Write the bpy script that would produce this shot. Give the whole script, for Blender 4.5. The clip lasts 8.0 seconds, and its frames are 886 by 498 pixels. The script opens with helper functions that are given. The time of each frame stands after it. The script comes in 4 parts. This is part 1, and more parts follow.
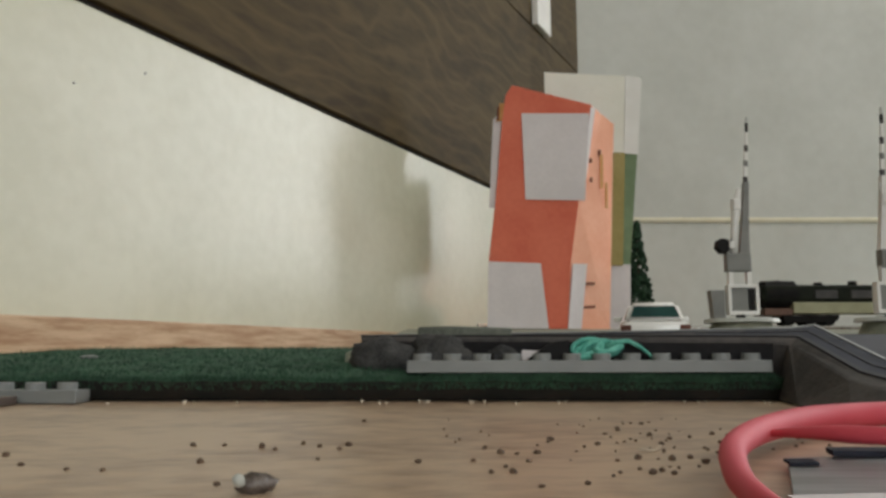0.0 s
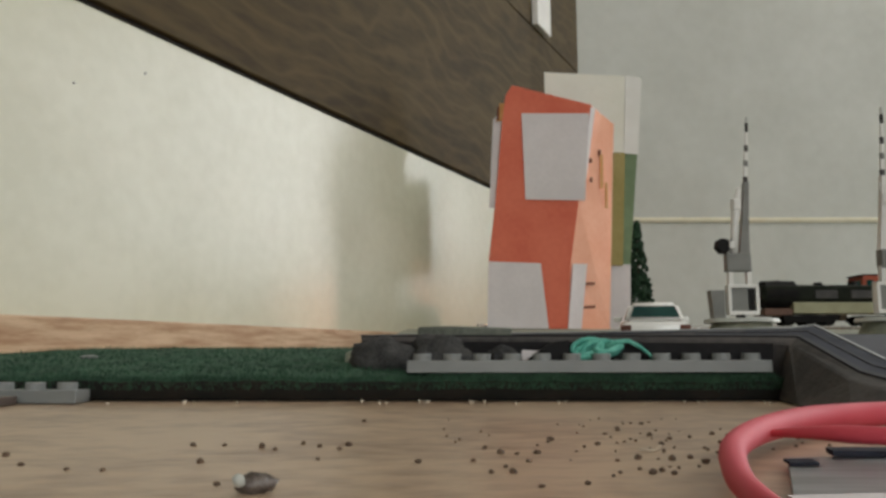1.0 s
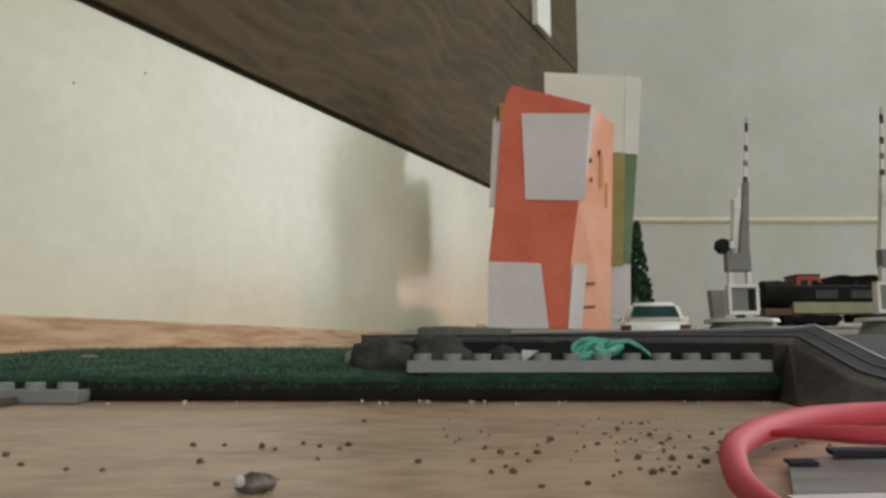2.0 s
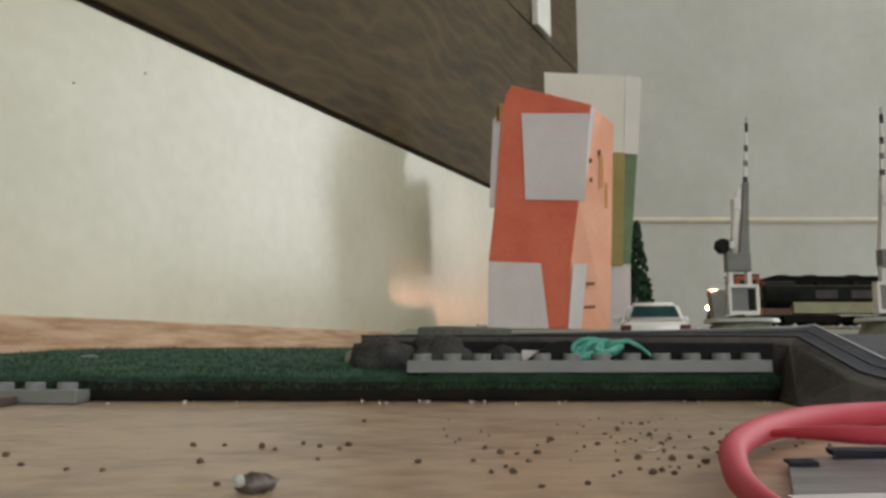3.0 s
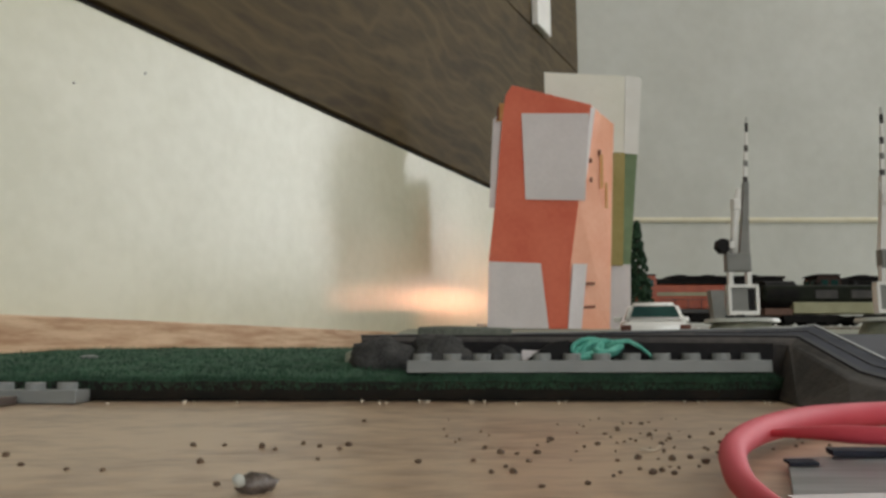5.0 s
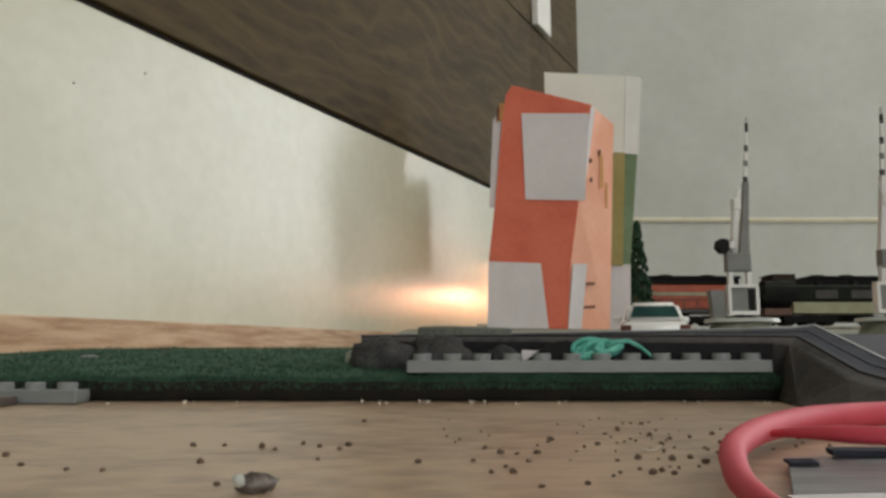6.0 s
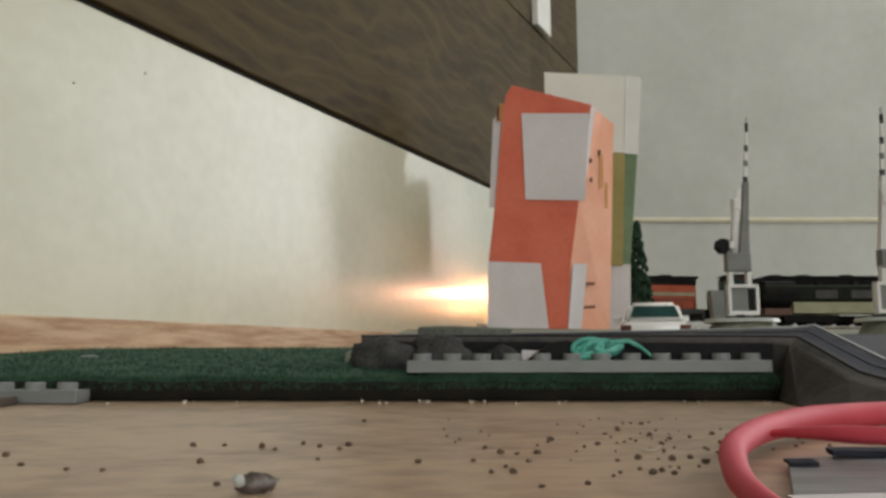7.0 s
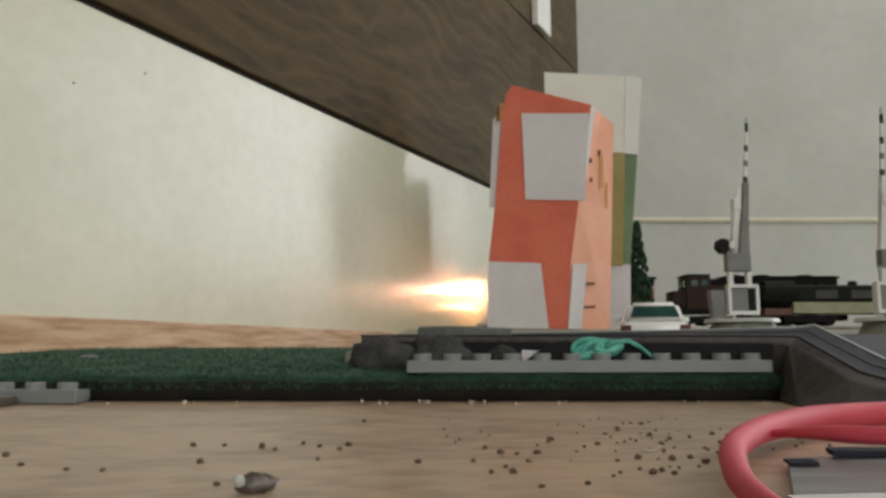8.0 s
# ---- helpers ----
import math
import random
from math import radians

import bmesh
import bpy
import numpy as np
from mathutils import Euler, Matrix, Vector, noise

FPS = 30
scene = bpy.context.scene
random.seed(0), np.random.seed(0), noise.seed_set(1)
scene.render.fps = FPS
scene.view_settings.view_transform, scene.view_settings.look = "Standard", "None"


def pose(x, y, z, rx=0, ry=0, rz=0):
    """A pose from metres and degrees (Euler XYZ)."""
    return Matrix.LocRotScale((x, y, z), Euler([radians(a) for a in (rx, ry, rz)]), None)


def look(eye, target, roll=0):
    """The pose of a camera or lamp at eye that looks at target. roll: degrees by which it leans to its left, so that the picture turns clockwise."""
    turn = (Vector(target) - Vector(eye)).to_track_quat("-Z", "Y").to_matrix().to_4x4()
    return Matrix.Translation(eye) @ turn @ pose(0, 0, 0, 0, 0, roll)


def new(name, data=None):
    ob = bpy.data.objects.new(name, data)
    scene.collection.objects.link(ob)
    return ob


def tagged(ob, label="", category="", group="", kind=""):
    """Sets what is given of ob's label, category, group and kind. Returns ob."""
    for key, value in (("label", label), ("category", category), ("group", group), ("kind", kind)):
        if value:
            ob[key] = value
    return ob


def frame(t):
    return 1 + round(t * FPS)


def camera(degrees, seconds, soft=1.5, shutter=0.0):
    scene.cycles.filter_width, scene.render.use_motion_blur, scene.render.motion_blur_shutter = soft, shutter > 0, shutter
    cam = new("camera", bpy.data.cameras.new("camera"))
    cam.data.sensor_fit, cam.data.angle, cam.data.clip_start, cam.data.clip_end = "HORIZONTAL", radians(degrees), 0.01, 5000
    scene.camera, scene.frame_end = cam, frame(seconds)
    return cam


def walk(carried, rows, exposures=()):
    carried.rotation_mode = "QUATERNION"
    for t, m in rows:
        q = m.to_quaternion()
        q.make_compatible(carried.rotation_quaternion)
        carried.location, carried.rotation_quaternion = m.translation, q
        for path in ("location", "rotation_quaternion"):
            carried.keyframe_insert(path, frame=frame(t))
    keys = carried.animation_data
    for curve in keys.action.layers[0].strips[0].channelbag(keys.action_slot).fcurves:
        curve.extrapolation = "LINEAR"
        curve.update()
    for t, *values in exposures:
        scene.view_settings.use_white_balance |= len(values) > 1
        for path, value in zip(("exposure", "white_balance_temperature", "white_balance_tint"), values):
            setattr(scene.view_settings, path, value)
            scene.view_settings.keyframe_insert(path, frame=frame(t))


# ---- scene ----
cam = camera(60, 8.0, soft=3.0)
EYE = pose(0, 0, 0.0125, 97.717, 0, 0)
walk(cam, [(0.0, EYE), (8.0, EYE)])

# ---- light: a window at the back right, added unseen fills, a dim room ----
world = bpy.data.worlds.new("room_world")
scene.world = world
world.use_nodes = True
sky = world.node_tree.nodes.new("ShaderNodeTexSky")
sky.sky_type, sky.sun_disc = "NISHITA", False
sky.sun_elevation, sky.sun_rotation = radians(35), radians(100)
world.node_tree.nodes["Background"].inputs[1].default_value = 0.1
world.node_tree.links.new(sky.outputs[0], world.node_tree.nodes["Background"].inputs[0])


def area_lamp(name, m, sx, sy, watts, colour):
    data = bpy.data.lights.new(name, "AREA")
    data.shape, data.size, data.size_y, data.energy, data.color = "RECTANGLE", sx, sy, watts, colour
    ob = new(name, data)
    ob.matrix_world = m
    return ob


area_lamp("window_daylight_north", look((1.58, 1.395, 0.73), (1.58, 0, 0.64)), 0.34, 1.06, 20, (0.96, 0.98, 1.0))
# Added fills with no known source: for the panel, front faces and tops.
area_lamp("added_fill_east", look((1.995, 0.80, 0.66), (0, 0.80, 0.60)), 1.06, 1.06, 5.5, (0.96, 0.98, 1.0))
area_lamp("added_fill_south", look((0.5, -1.795, 0.62), (0.5, 1, 0.45)), 1.3, 1.1, 17, (0.97, 0.98, 0.95))
area_lamp("added_fill_ceiling", look((0.45, 0.45, 1.62), (0.45, 0.5, 0)), 0.5, 0.5, 2.5, (0.98, 0.96, 0.91))
scene.view_settings.exposure = -0.05


# ---- materials ----
def lin(c):
    return tuple(((v / 255 + 0.055) / 1.055) ** 2.4 if v > 10 else v / 255 / 12.92 for v in c)


def mat(name, c1, c2=None, rough=0.6, metal=0.0, scale=40.0, stretch=(1, 1, 1), fine=0.0, bump=0.0, bump_scale=300.0,
        emit=0.0, spec=0.5, coat=0.0, turn=0.0, tilt=0.0, wave=0.0, rings=None):
    """A surface that wanders between two colours at a large and a small scale, with fine relief."""
    m = bpy.data.materials.new(name)
    m.use_nodes = True
    nt = m.node_tree
    n, link = nt.nodes, nt.links.new
    b = n["Principled BSDF"]
    b.inputs["Roughness"].default_value = rough
    b.inputs["Metallic"].default_value = metal
    b.inputs["Specular IOR Level"].default_value = spec
    b.inputs["Coat Weight"].default_value = coat
    b.inputs["Coat Roughness"].default_value = 0.2
    b.inputs["Coat IOR"].default_value = 1.85
    tc = n.new("ShaderNodeTexCoord")
    mp = n.new("ShaderNodeMapping")
    mp.inputs["Scale"].default_value = stretch
    mp.inputs["Rotation"].default_value = (0, radians(tilt), radians(turn))
    link(tc.outputs["Object"], mp.inputs["Vector"])
    big = n.new("ShaderNodeTexNoise")
    big.inputs["Scale"].default_value = scale
    big.inputs["Detail"].default_value = 6
    big.inputs["Distortion"].default_value = wave
    link(mp.outputs[0], big.inputs["Vector"])
    small = n.new("ShaderNodeTexNoise")
    small.inputs["Scale"].default_value = scale * 9
    small.inputs["Detail"].default_value = 3
    link(mp.outputs[0], small.inputs["Vector"])
    mixf = n.new("ShaderNodeMath")
    mixf.operation = "MULTIPLY_ADD"
    mixf.inputs[1].default_value = fine
    link(small.outputs["Fac"], mixf.inputs[0])
    link(big.outputs["Fac"], mixf.inputs[2])
    ramp = n.new("ShaderNodeValToRGB")
    lo, hi = 0.36 + fine * 0.45, 0.64 + fine * 0.55
    ramp.color_ramp.elements[0].position, ramp.color_ramp.elements[1].position = lo, min(hi, 1.0)
    ramp.color_ramp.elements[0].color = (*lin(c1), 1)
    ramp.color_ramp.elements[1].color = (*lin(c2 or c1), 1)
    link(mixf.outputs[0], ramp.inputs["Fac"])
    colour = ramp.outputs[0]
    if rings:
        wm = n.new("ShaderNodeMapping")
        wm.inputs["Scale"].default_value = (0.9, 1, 1.3)
        wm.inputs["Location"].default_value = (0, 0, 0.1)
        link(tc.outputs["Object"], wm.inputs["Vector"])
        wv = n.new("ShaderNodeTexWave")
        wv.wave_type, wv.bands_direction = "BANDS", "Z"
        wv.inputs["Scale"].default_value = 11
        wv.inputs["Distortion"].default_value = 24
        wv.inputs["Detail"].default_value = 3.0
        wv.inputs["Detail Scale"].default_value = 0.55
        link(wm.outputs[0], wv.inputs["Vector"])
        sharp = n.new("ShaderNodeMath")
        sharp.operation = "POWER"
        sharp.inputs[1].default_value = 4.0
        link(wv.outputs["Fac"], sharp.inputs[0])
        soft = n.new("ShaderNodeMath")
        soft.operation = "MULTIPLY"
        link(sharp.outputs[0], soft.inputs[0])
        link(big.outputs["Fac"], soft.inputs[1])
        mx = n.new("ShaderNodeMix")
        mx.data_type = "RGBA"
        mx.inputs[7].default_value = (*lin(rings), 1)
        link(soft.outputs[0], mx.inputs[0])
        link(colour, mx.inputs[6])
        colour = mx.outputs[2]
    link(colour, b.inputs["Base Color"])
    if emit:
        b.inputs["Emission Color"].default_value = (*lin(c2 or c1), 1)
        b.inputs["Emission Strength"].default_value = emit
    if bump:
        rel = n.new("ShaderNodeTexNoise")
        rel.inputs["Scale"].default_value = bump_scale
        rel.inputs["Detail"].default_value = 4
        link(mp.outputs[0], rel.inputs["Vector"])
        bp = n.new("ShaderNodeBump")
        bp.inputs["Strength"].default_value = bump
        bp.inputs["Distance"].default_value = 0.001
        link(rel.outputs["Fac"], bp.inputs["Height"])
        link(bp.outputs[0], b.inputs["Normal"])
        link(bp.outputs[0], b.inputs["Coat Normal"])
    return m


M_TABLE = mat("table_wood", (150, 126, 104), (184, 160, 134), 0.38, scale=26, stretch=(0.7, 1.0, 1), fine=0.8, bump=0.25, wave=1.4)
M_LEDGE = mat("ledge_wood", (170, 134, 102), (212, 184, 152), 0.6, scale=14, stretch=(2.0, 6, 18), fine=0.3, bump=0.2, tilt=24)
M_PANEL = mat("white_gloss_panel", (198, 196, 171), (209, 207, 184), 0.34, scale=12, fine=0.5, bump=0.03, bump_scale=500, spec=0.5)
PANEL_BSDF = M_PANEL.node_tree.nodes["Principled BSDF"]
PANEL_BSDF.inputs["IOR"].default_value = 1.85
PANEL_BSDF.inputs["Anisotropic"].default_value = 0.68
PANEL_TANGENT = M_PANEL.node_tree.nodes.new("ShaderNodeTangent")
PANEL_TANGENT.direction_type, PANEL_TANGENT.axis = "RADIAL", "Z"
M_PANEL.node_tree.links.new(PANEL_TANGENT.outputs[0], PANEL_BSDF.inputs["Tangent"])
M_PLANK = mat("brown_plank", (64, 52, 32), (84, 70, 44), 0.7, spec=0.25, scale=7, stretch=(0.8, 1, 3.2), fine=0.5, bump=0.1, wave=2.2, rings=(94, 80, 53))
M_GAP = mat("dark_gap", (30, 24, 20), rough=0.9)
M_WALL = mat("beige_wall", (196, 197, 190), (207, 208, 202), 0.85, scale=5, fine=0.4, bump=0.25, bump_scale=250)
M_CREAM = mat("cream_paint", (222, 215, 190), (232, 226, 204), 0.5, scale=30)
M_CEIL = mat("white_ceiling", (225, 223, 216), (232, 230, 224), 0.9, scale=4)
M_GRASS = mat("grass_fibre", (42, 70, 54), (62, 96, 74), 0.95, scale=160, fine=0.6)
M_MAT = mat("mat_backing", (18, 19, 15), (34, 28, 21), 0.95, scale=120)
M_LEGO = mat("light_grey_plastic", (120, 123, 123), (134, 137, 136), 0.4, scale=60)
M_BROWNP = mat("dark_brown_plastic", (74, 62, 56), (88, 76, 68), 0.4, scale=60)
M_GREY = mat("grey_road_plastic", (62, 60, 60), (86, 82, 80), 0.75, spec=0.25, scale=45, fine=0.6, bump=0.2, bump_scale=900)
M_DKGREY = mat("dark_grey_rubber_and_shade", (34, 33, 35), (46, 45, 47), 0.8, spec=0.25, scale=70, fine=0.5)
M_STRIP = mat("blue_black_strip", (36, 38, 46), (52, 54, 64), 0.85, scale=70, spec=0.12)
M_ROCK = mat("dark_grey_rock", (44, 44, 45), (74, 73, 72), 0.9, scale=140, fine=0.7, bump=0.5, bump_scale=700)
M_SLAB = mat("grey_green_slab", (84, 88, 80), (112, 116, 106), 0.8, scale=120, fine=0.6, bump=0.4, bump_scale=700)
M_RED = mat("red_plastic", (190, 58, 74), (206, 76, 90), 0.68, scale=40)
M_STEEL = mat("brushed_steel", (140, 142, 146), (170, 172, 176), 0.35, 1.0, scale=50, stretch=(1, 12, 1))
M_PAPER = mat("white_paper", (214, 207, 208), (224, 217, 218), 0.9, scale=30, fine=0.4)
M_ORANGE = mat("orange_card", (210, 102, 78), (222, 118, 92), 0.8, scale=25, fine=0.4)
M_SALMON = mat("salmon_card", (238, 170, 140), (245, 186, 158), 0.8, scale=25, fine=0.4)
M_GREENC = mat("green_card", (112, 132, 100), (128, 148, 114), 0.8, scale=25, fine=0.4)
M_OLIVE = mat("olive_card", (150, 136, 80), (166, 150, 96), 0.8, scale=30, fine=0.4)
M_INK = mat("brown_ink", (96, 48, 34), (110, 60, 40), 0.8)
M_PALE = mat("pale_grey_plastic", (176, 178, 172), (190, 192, 186), 0.5, scale=60)
M_PANE = bpy.data.materials.new("clear_pane")
M_PANE.use_nodes = True
M_PANE.node_tree.nodes["Principled BSDF"].inputs["Transmission Weight"].default_value = 1.0
M_PANE.node_tree.nodes["Principled BSDF"].inputs["Roughness"].default_value = 0.02
M_CARDW = mat("cream_white_paper", (236, 234, 222), (242, 240, 230), 0.9, scale=30, fine=0.4)
M_OCHRE = mat("ochre_ink", (196, 140, 80), (208, 156, 96), 0.8)
M_BLACK = mat("black_plastic", (18, 17, 18), (28, 27, 28), 0.7, scale=60, spec=0.25)
M_WHITE = mat("white_plastic", (225, 223, 218), (232, 230, 226), 0.4, scale=60)
M_MGREY = mat("mid_grey_plastic", (112, 112, 108), (130, 130, 125), 0.5, scale=60)
M_CARP = mat("white_car_paint", (240, 239, 234), (244, 243, 239), 0.25, scale=80, coat=0.5)
M_CGLASS = mat("teal_car_glass", (20, 52, 50), (34, 72, 68), 0.15, scale=60, spec=0.25)
M_TAIL = mat("amber_lamp", (84, 44, 30), (104, 56, 38), 0.3)
M_TURQ = mat("turquoise_string", (58, 146, 130), (120, 200, 182), 0.7, scale=300, fine=0.5)
M_BOARD = mat("layout_ground", (120, 122, 108), (150, 150, 134), 0.9, scale=40, fine=0.5, bump=0.4, bump_scale=600)
M_BALLAST = mat("grey_ballast", (96, 92, 86), (130, 126, 118), 0.95, scale=400, fine=0.8, bump=0.6, bump_scale=900)
M_RAIL = mat("nickel_rail", (150, 146, 138), (170, 166, 158), 0.35, 1.0, scale=60)
M_LOCO = mat("orange_loco_paint", (156, 66, 40), (176, 82, 48), 0.45, scale=80, fine=0.5)
M_LBLACK = mat("black_loco_paint", (15, 14, 14), (26, 24, 23), 0.75, scale=80, fine=0.5, spec=0.2)
M_LGREY = mat("grey_frame_paint", (54, 52, 52), (70, 67, 64), 0.6, scale=80)
M_LYEL = mat("cream_stripe", (146, 144, 114), (158, 156, 126), 0.5, scale=80)
M_LBROWN = mat("brown_wagon_paint", (84, 58, 46), (102, 72, 58), 0.6, scale=80, fine=0.5)
M_DBROWN = mat("dark_brown_loco_paint", (44, 30, 25), (62, 42, 34), 0.7, scale=80, fine=0.5, spec=0.25)
M_DGREEN = mat("dark_green_paint", (20, 24, 18), (34, 38, 28), 0.75, scale=80, fine=0.5, spec=0.2)
M_HEAD = mat("headlight_glow", (255, 170, 130), (255, 178, 140), 0.5, emit=1850.0)
M_DITCH = mat("ditch_light_glow", (255, 174, 120), (255, 182, 128), 0.5, emit=1150.0)
M_TREE = mat("fir_green", (22, 44, 30), (44, 72, 48), 0.95, scale=300, fine=0.6)
M_TRUNK = mat("fir_bark", (60, 46, 36), (80, 62, 48), 0.9, scale=200)
M_CRUMB = mat("dark_crumb", (82, 66, 54), (114, 94, 78), 0.8, scale=500)
M_LCRUMB = mat("pale_crumb", (196, 182, 162), (216, 204, 186), 0.8, scale=500)
M_FOIL = mat("grey_stone", (58, 48, 42), (116, 106, 100), 0.35, scale=500, fine=0.5)


# ---- mesh helpers ----
def box(bm, x0, x1, y0, y1, z0, z1, m=None, bevel=0.0):
    """A block; bevel rounds its edges."""
    vs = bmesh.ops.create_cube(bm, size=1)["verts"]
    bmesh.ops.scale(bm, vec=(x1 - x0, y1 - y0, z1 - z0), verts=vs)
    bmesh.ops.translate(bm, vec=((x0 + x1) / 2, (y0 + y1) / 2, (z0 + z1) / 2), verts=vs)
    if bevel:
        es = list({e for v in vs for e in v.link_edges})
        r = bmesh.ops.bevel(bm, geom=es, offset=bevel, segments=2, affect="EDGES", profile=0.5)
        vs = list({v for f in r["faces"] for v in f.verts} | {v for v in vs if v.is_valid})
    if m is not None:
        bmesh.ops.transform(bm, matrix=m, verts=vs)
    return vs


def cyl(bm, p, q, r0, r1=None, seg=16):
    """A rod or cone from p to q."""
    p, q = Vector(p), Vector(q)
    r1 = r0 if r1 is None else r1
    m = Matrix.Translation((p + q) / 2) @ (q - p).to_track_quat("Z", "Y").to_matrix().to_4x4()
    return bmesh.ops.create_cone(bm, cap_ends=True, segments=seg, radius1=r0, radius2=r1, depth=(q - p).length, matrix=m)["verts"]


def prism(bm, outline, y0, y1, axis="y"):
    """A slab with the outline (pairs in the x-z plane) from y0 to y1, or (pairs in x-y) from z0 to z1 with axis z."""
    put = (lambda a, b, c: (a, c, b)) if axis == "y" else ((lambda a, b, c: (a, b, c)) if axis == "z" else (lambda a, b, c: (c, a, b)))
    lo = [bm.verts.new(put(a, b, y0)) for a, b in outline]
    hi = [bm.verts.new(put(a, b, y1)) for a, b in outline]
    k = len(outline)
    fs = [bm.faces.new(lo), bm.faces.new(hi[::-1])]
    for i in range(k):
        fs.append(bm.faces.new((lo[i], hi[i], hi[(i + 1) % k], lo[(i + 1) % k])))
    bmesh.ops.recalc_face_normals(bm, faces=fs)
    return lo + hi


def tube(bm, pts, r, seg=8, closed=False):
    """A round cord along points."""
    pts = [Vector(p) for p in pts]
    rings = []
    k = len(pts)
    for i, p in enumerate(pts):
        a = pts[(i - 1) % k] if closed or i else p
        b = pts[(i + 1) % k] if closed or i < k - 1 else p
        d = (b - a).normalized()
        s = d.cross(Vector((0, 0, 1)))
        s = s.normalized() if s.length > 1e-4 else Vector((1, 0, 0))
        u = s.cross(d)
        rr = r[i] if isinstance(r, (list, tuple)) else r
        rings.append([bm.verts.new(p + (s * math.cos(2 * math.pi * j / seg) + u * math.sin(2 * math.pi * j / seg)) * rr) for j in range(seg)])
    for i in range(k if closed else k - 1):
        A, B = rings[i], rings[(i + 1) % k]
        for j in range(seg):
            bm.faces.new((A[j], A[(j + 1) % seg], B[(j + 1) % seg], B[j]))
    if not closed:
        bm.faces.new(rings[0])
        bm.faces.new(rings[-1][::-1])


def link_mesh(name, bm, material, smooth=False):
    bmesh.ops.recalc_face_normals(bm, faces=bm.faces)
    me = bpy.data.meshes.new(name)
    bm.to_mesh(me)
    bm.free()
    for m in material if isinstance(material, (list, tuple)) else [material]:
        me.materials.append(m)
    if smooth:
        for p in me.polygons:
            p.use_smooth = True
    return new(name, me)


def part(name, bm, material, parent, label="", smooth=False):
    ob = link_mesh(name, bm, material, smooth)
    ob.parent = parent
    return tagged(ob, label)


def thing(name, m, label, category, group="", kind=""):
    ob = new(name)
    ob.empty_display_size = 0.01
    ob.matrix_basis = m
    return tagged(ob, label, category, group, kind)


def struct(name, bm, material, label, category, smooth=False):
    return tagged(link_mesh(name, bm, material, smooth), label, category, "", "structure")


M_ROAD = mat("dark_asphalt_card", (46, 47, 53), (62, 63, 70), 0.9, scale=60, fine=0.6, bump=0.2, bump_scale=900)


# ---- the room and the large forms ----
K = 0.343
WALL = pose(-K * 0.885, K * 0.466, 0, 0, 0, 62.23)


def room():
    x0, x1, y0, y1, z0, z1, th = -1.2, 2.0, -1.8, 1.4, -0.75, 1.7, 0.08
    bm = bmesh.new()
    for a in ((x0 - th, 1.39, z0, z1), (1.77, x1 + th, z0, z1), (1.39, 1.77, z0, 0.20), (1.39, 1.77, 1.26, z1)):
        box(bm, a[0], a[1], y1, y1 + th, a[2], a[3])
    struct("wall_north", bm, M_WALL, "plain beige painted wall with a window opening", "wall")
    bm = bmesh.new()
    for a in ((x0 - th, -0.15, z0, z1), (1.15, x1 + th, z0, z1), (-0.15, 1.15, z0, 0.07), (-0.15, 1.15, 1.17, z1)):
        box(bm, a[0], a[1], y0 - th, y0, a[2], a[3])
    struct("wall_south", bm, M_WALL, "plain beige painted wall with a wide added window", "wall")
    bm = bmesh.new()
    box(bm, x0 - th, x0, y0, y1, z0, z1)
    struct("wall_west", bm, M_WALL, "plain beige painted side wall", "wall")
    bm = bmesh.new()
    for a in ((y0, 0.27, z0, z1), (1.33, y1, z0, z1), (0.27, 1.33, z0, 0.13), (0.27, 1.33, 1.19, z1)):
        box(bm, x1, x1 + th, *a)
    struct("wall_east", bm, M_WALL, "plain beige painted side wall with an added window", "wall")
    bm = bmesh.new()
    box(bm, x0, x1, y0, y1, z1, z1 + th)
    struct("ceiling", bm, M_CEIL, "plain white painted ceiling", "ceiling")
    bm = bmesh.new()
    box(bm, x0, x1, y0, y1, z0 - th, z0)
    struct("floor", bm, M_LEDGE, "plain light wooden floor under the table", "floor")
    bm = bmesh.new()
    prism(bm, [(1.4, 0.2515), (1.396, 0.2515), (1.394, 0.2545), (1.394, 0.2580), (1.396, 0.2605), (1.4, 0.2605)], 0.2, 1.36, axis="x")
    struct("trim", bm, M_CREAM, "narrow cream painted rail along the beige wall", "trim")


room()


def window(name, m, w, h):
    """A white framed window set in the wall's thickness; the origin is at the middle of its sill."""
    t = thing(name, m, "unseen plain white framed window with clear panes", "window", kind="structure")
    for a in ((-w / 2, w / 2, 0, 0.04), (-w / 2, w / 2, h - 0.04, h)):
        bm = bmesh.new()
        box(bm, a[0], a[1], 0.02, 0.06, a[2], a[3], bevel=0.003)
        part("window_frame", bm, M_WHITE, t)
    for x in (-w / 2, -0.02, w / 2 - 0.04):
        bm = bmesh.new()
        box(bm, x, x + 0.04, 0.021, 0.059, 0.041, h - 0.041, bevel=0.003)
        part("window_frame", bm, M_WHITE, t)
    for x0, x1 in ((-w / 2 + 0.041, -0.021), (0.021, w / 2 - 0.041)):
        bm = bmesh.new()
        box(bm, x0, x1, 0.038, 0.042, 0.042, h - 0.042)
        part("pane", bm, M_PANE, t)


window("window_1", pose(1.58, 1.4, 0.20), 0.38, 1.06)
# The east and south windows are added to go with the fill lamps, unseen.
window("added_window_east", pose(2.0, 0.80, 0.13, 0, 0, -90), 1.06, 1.06)
window("added_window_south", pose(0.5, -1.8, 0.07, 0, 0, 180), 1.3, 1.10)


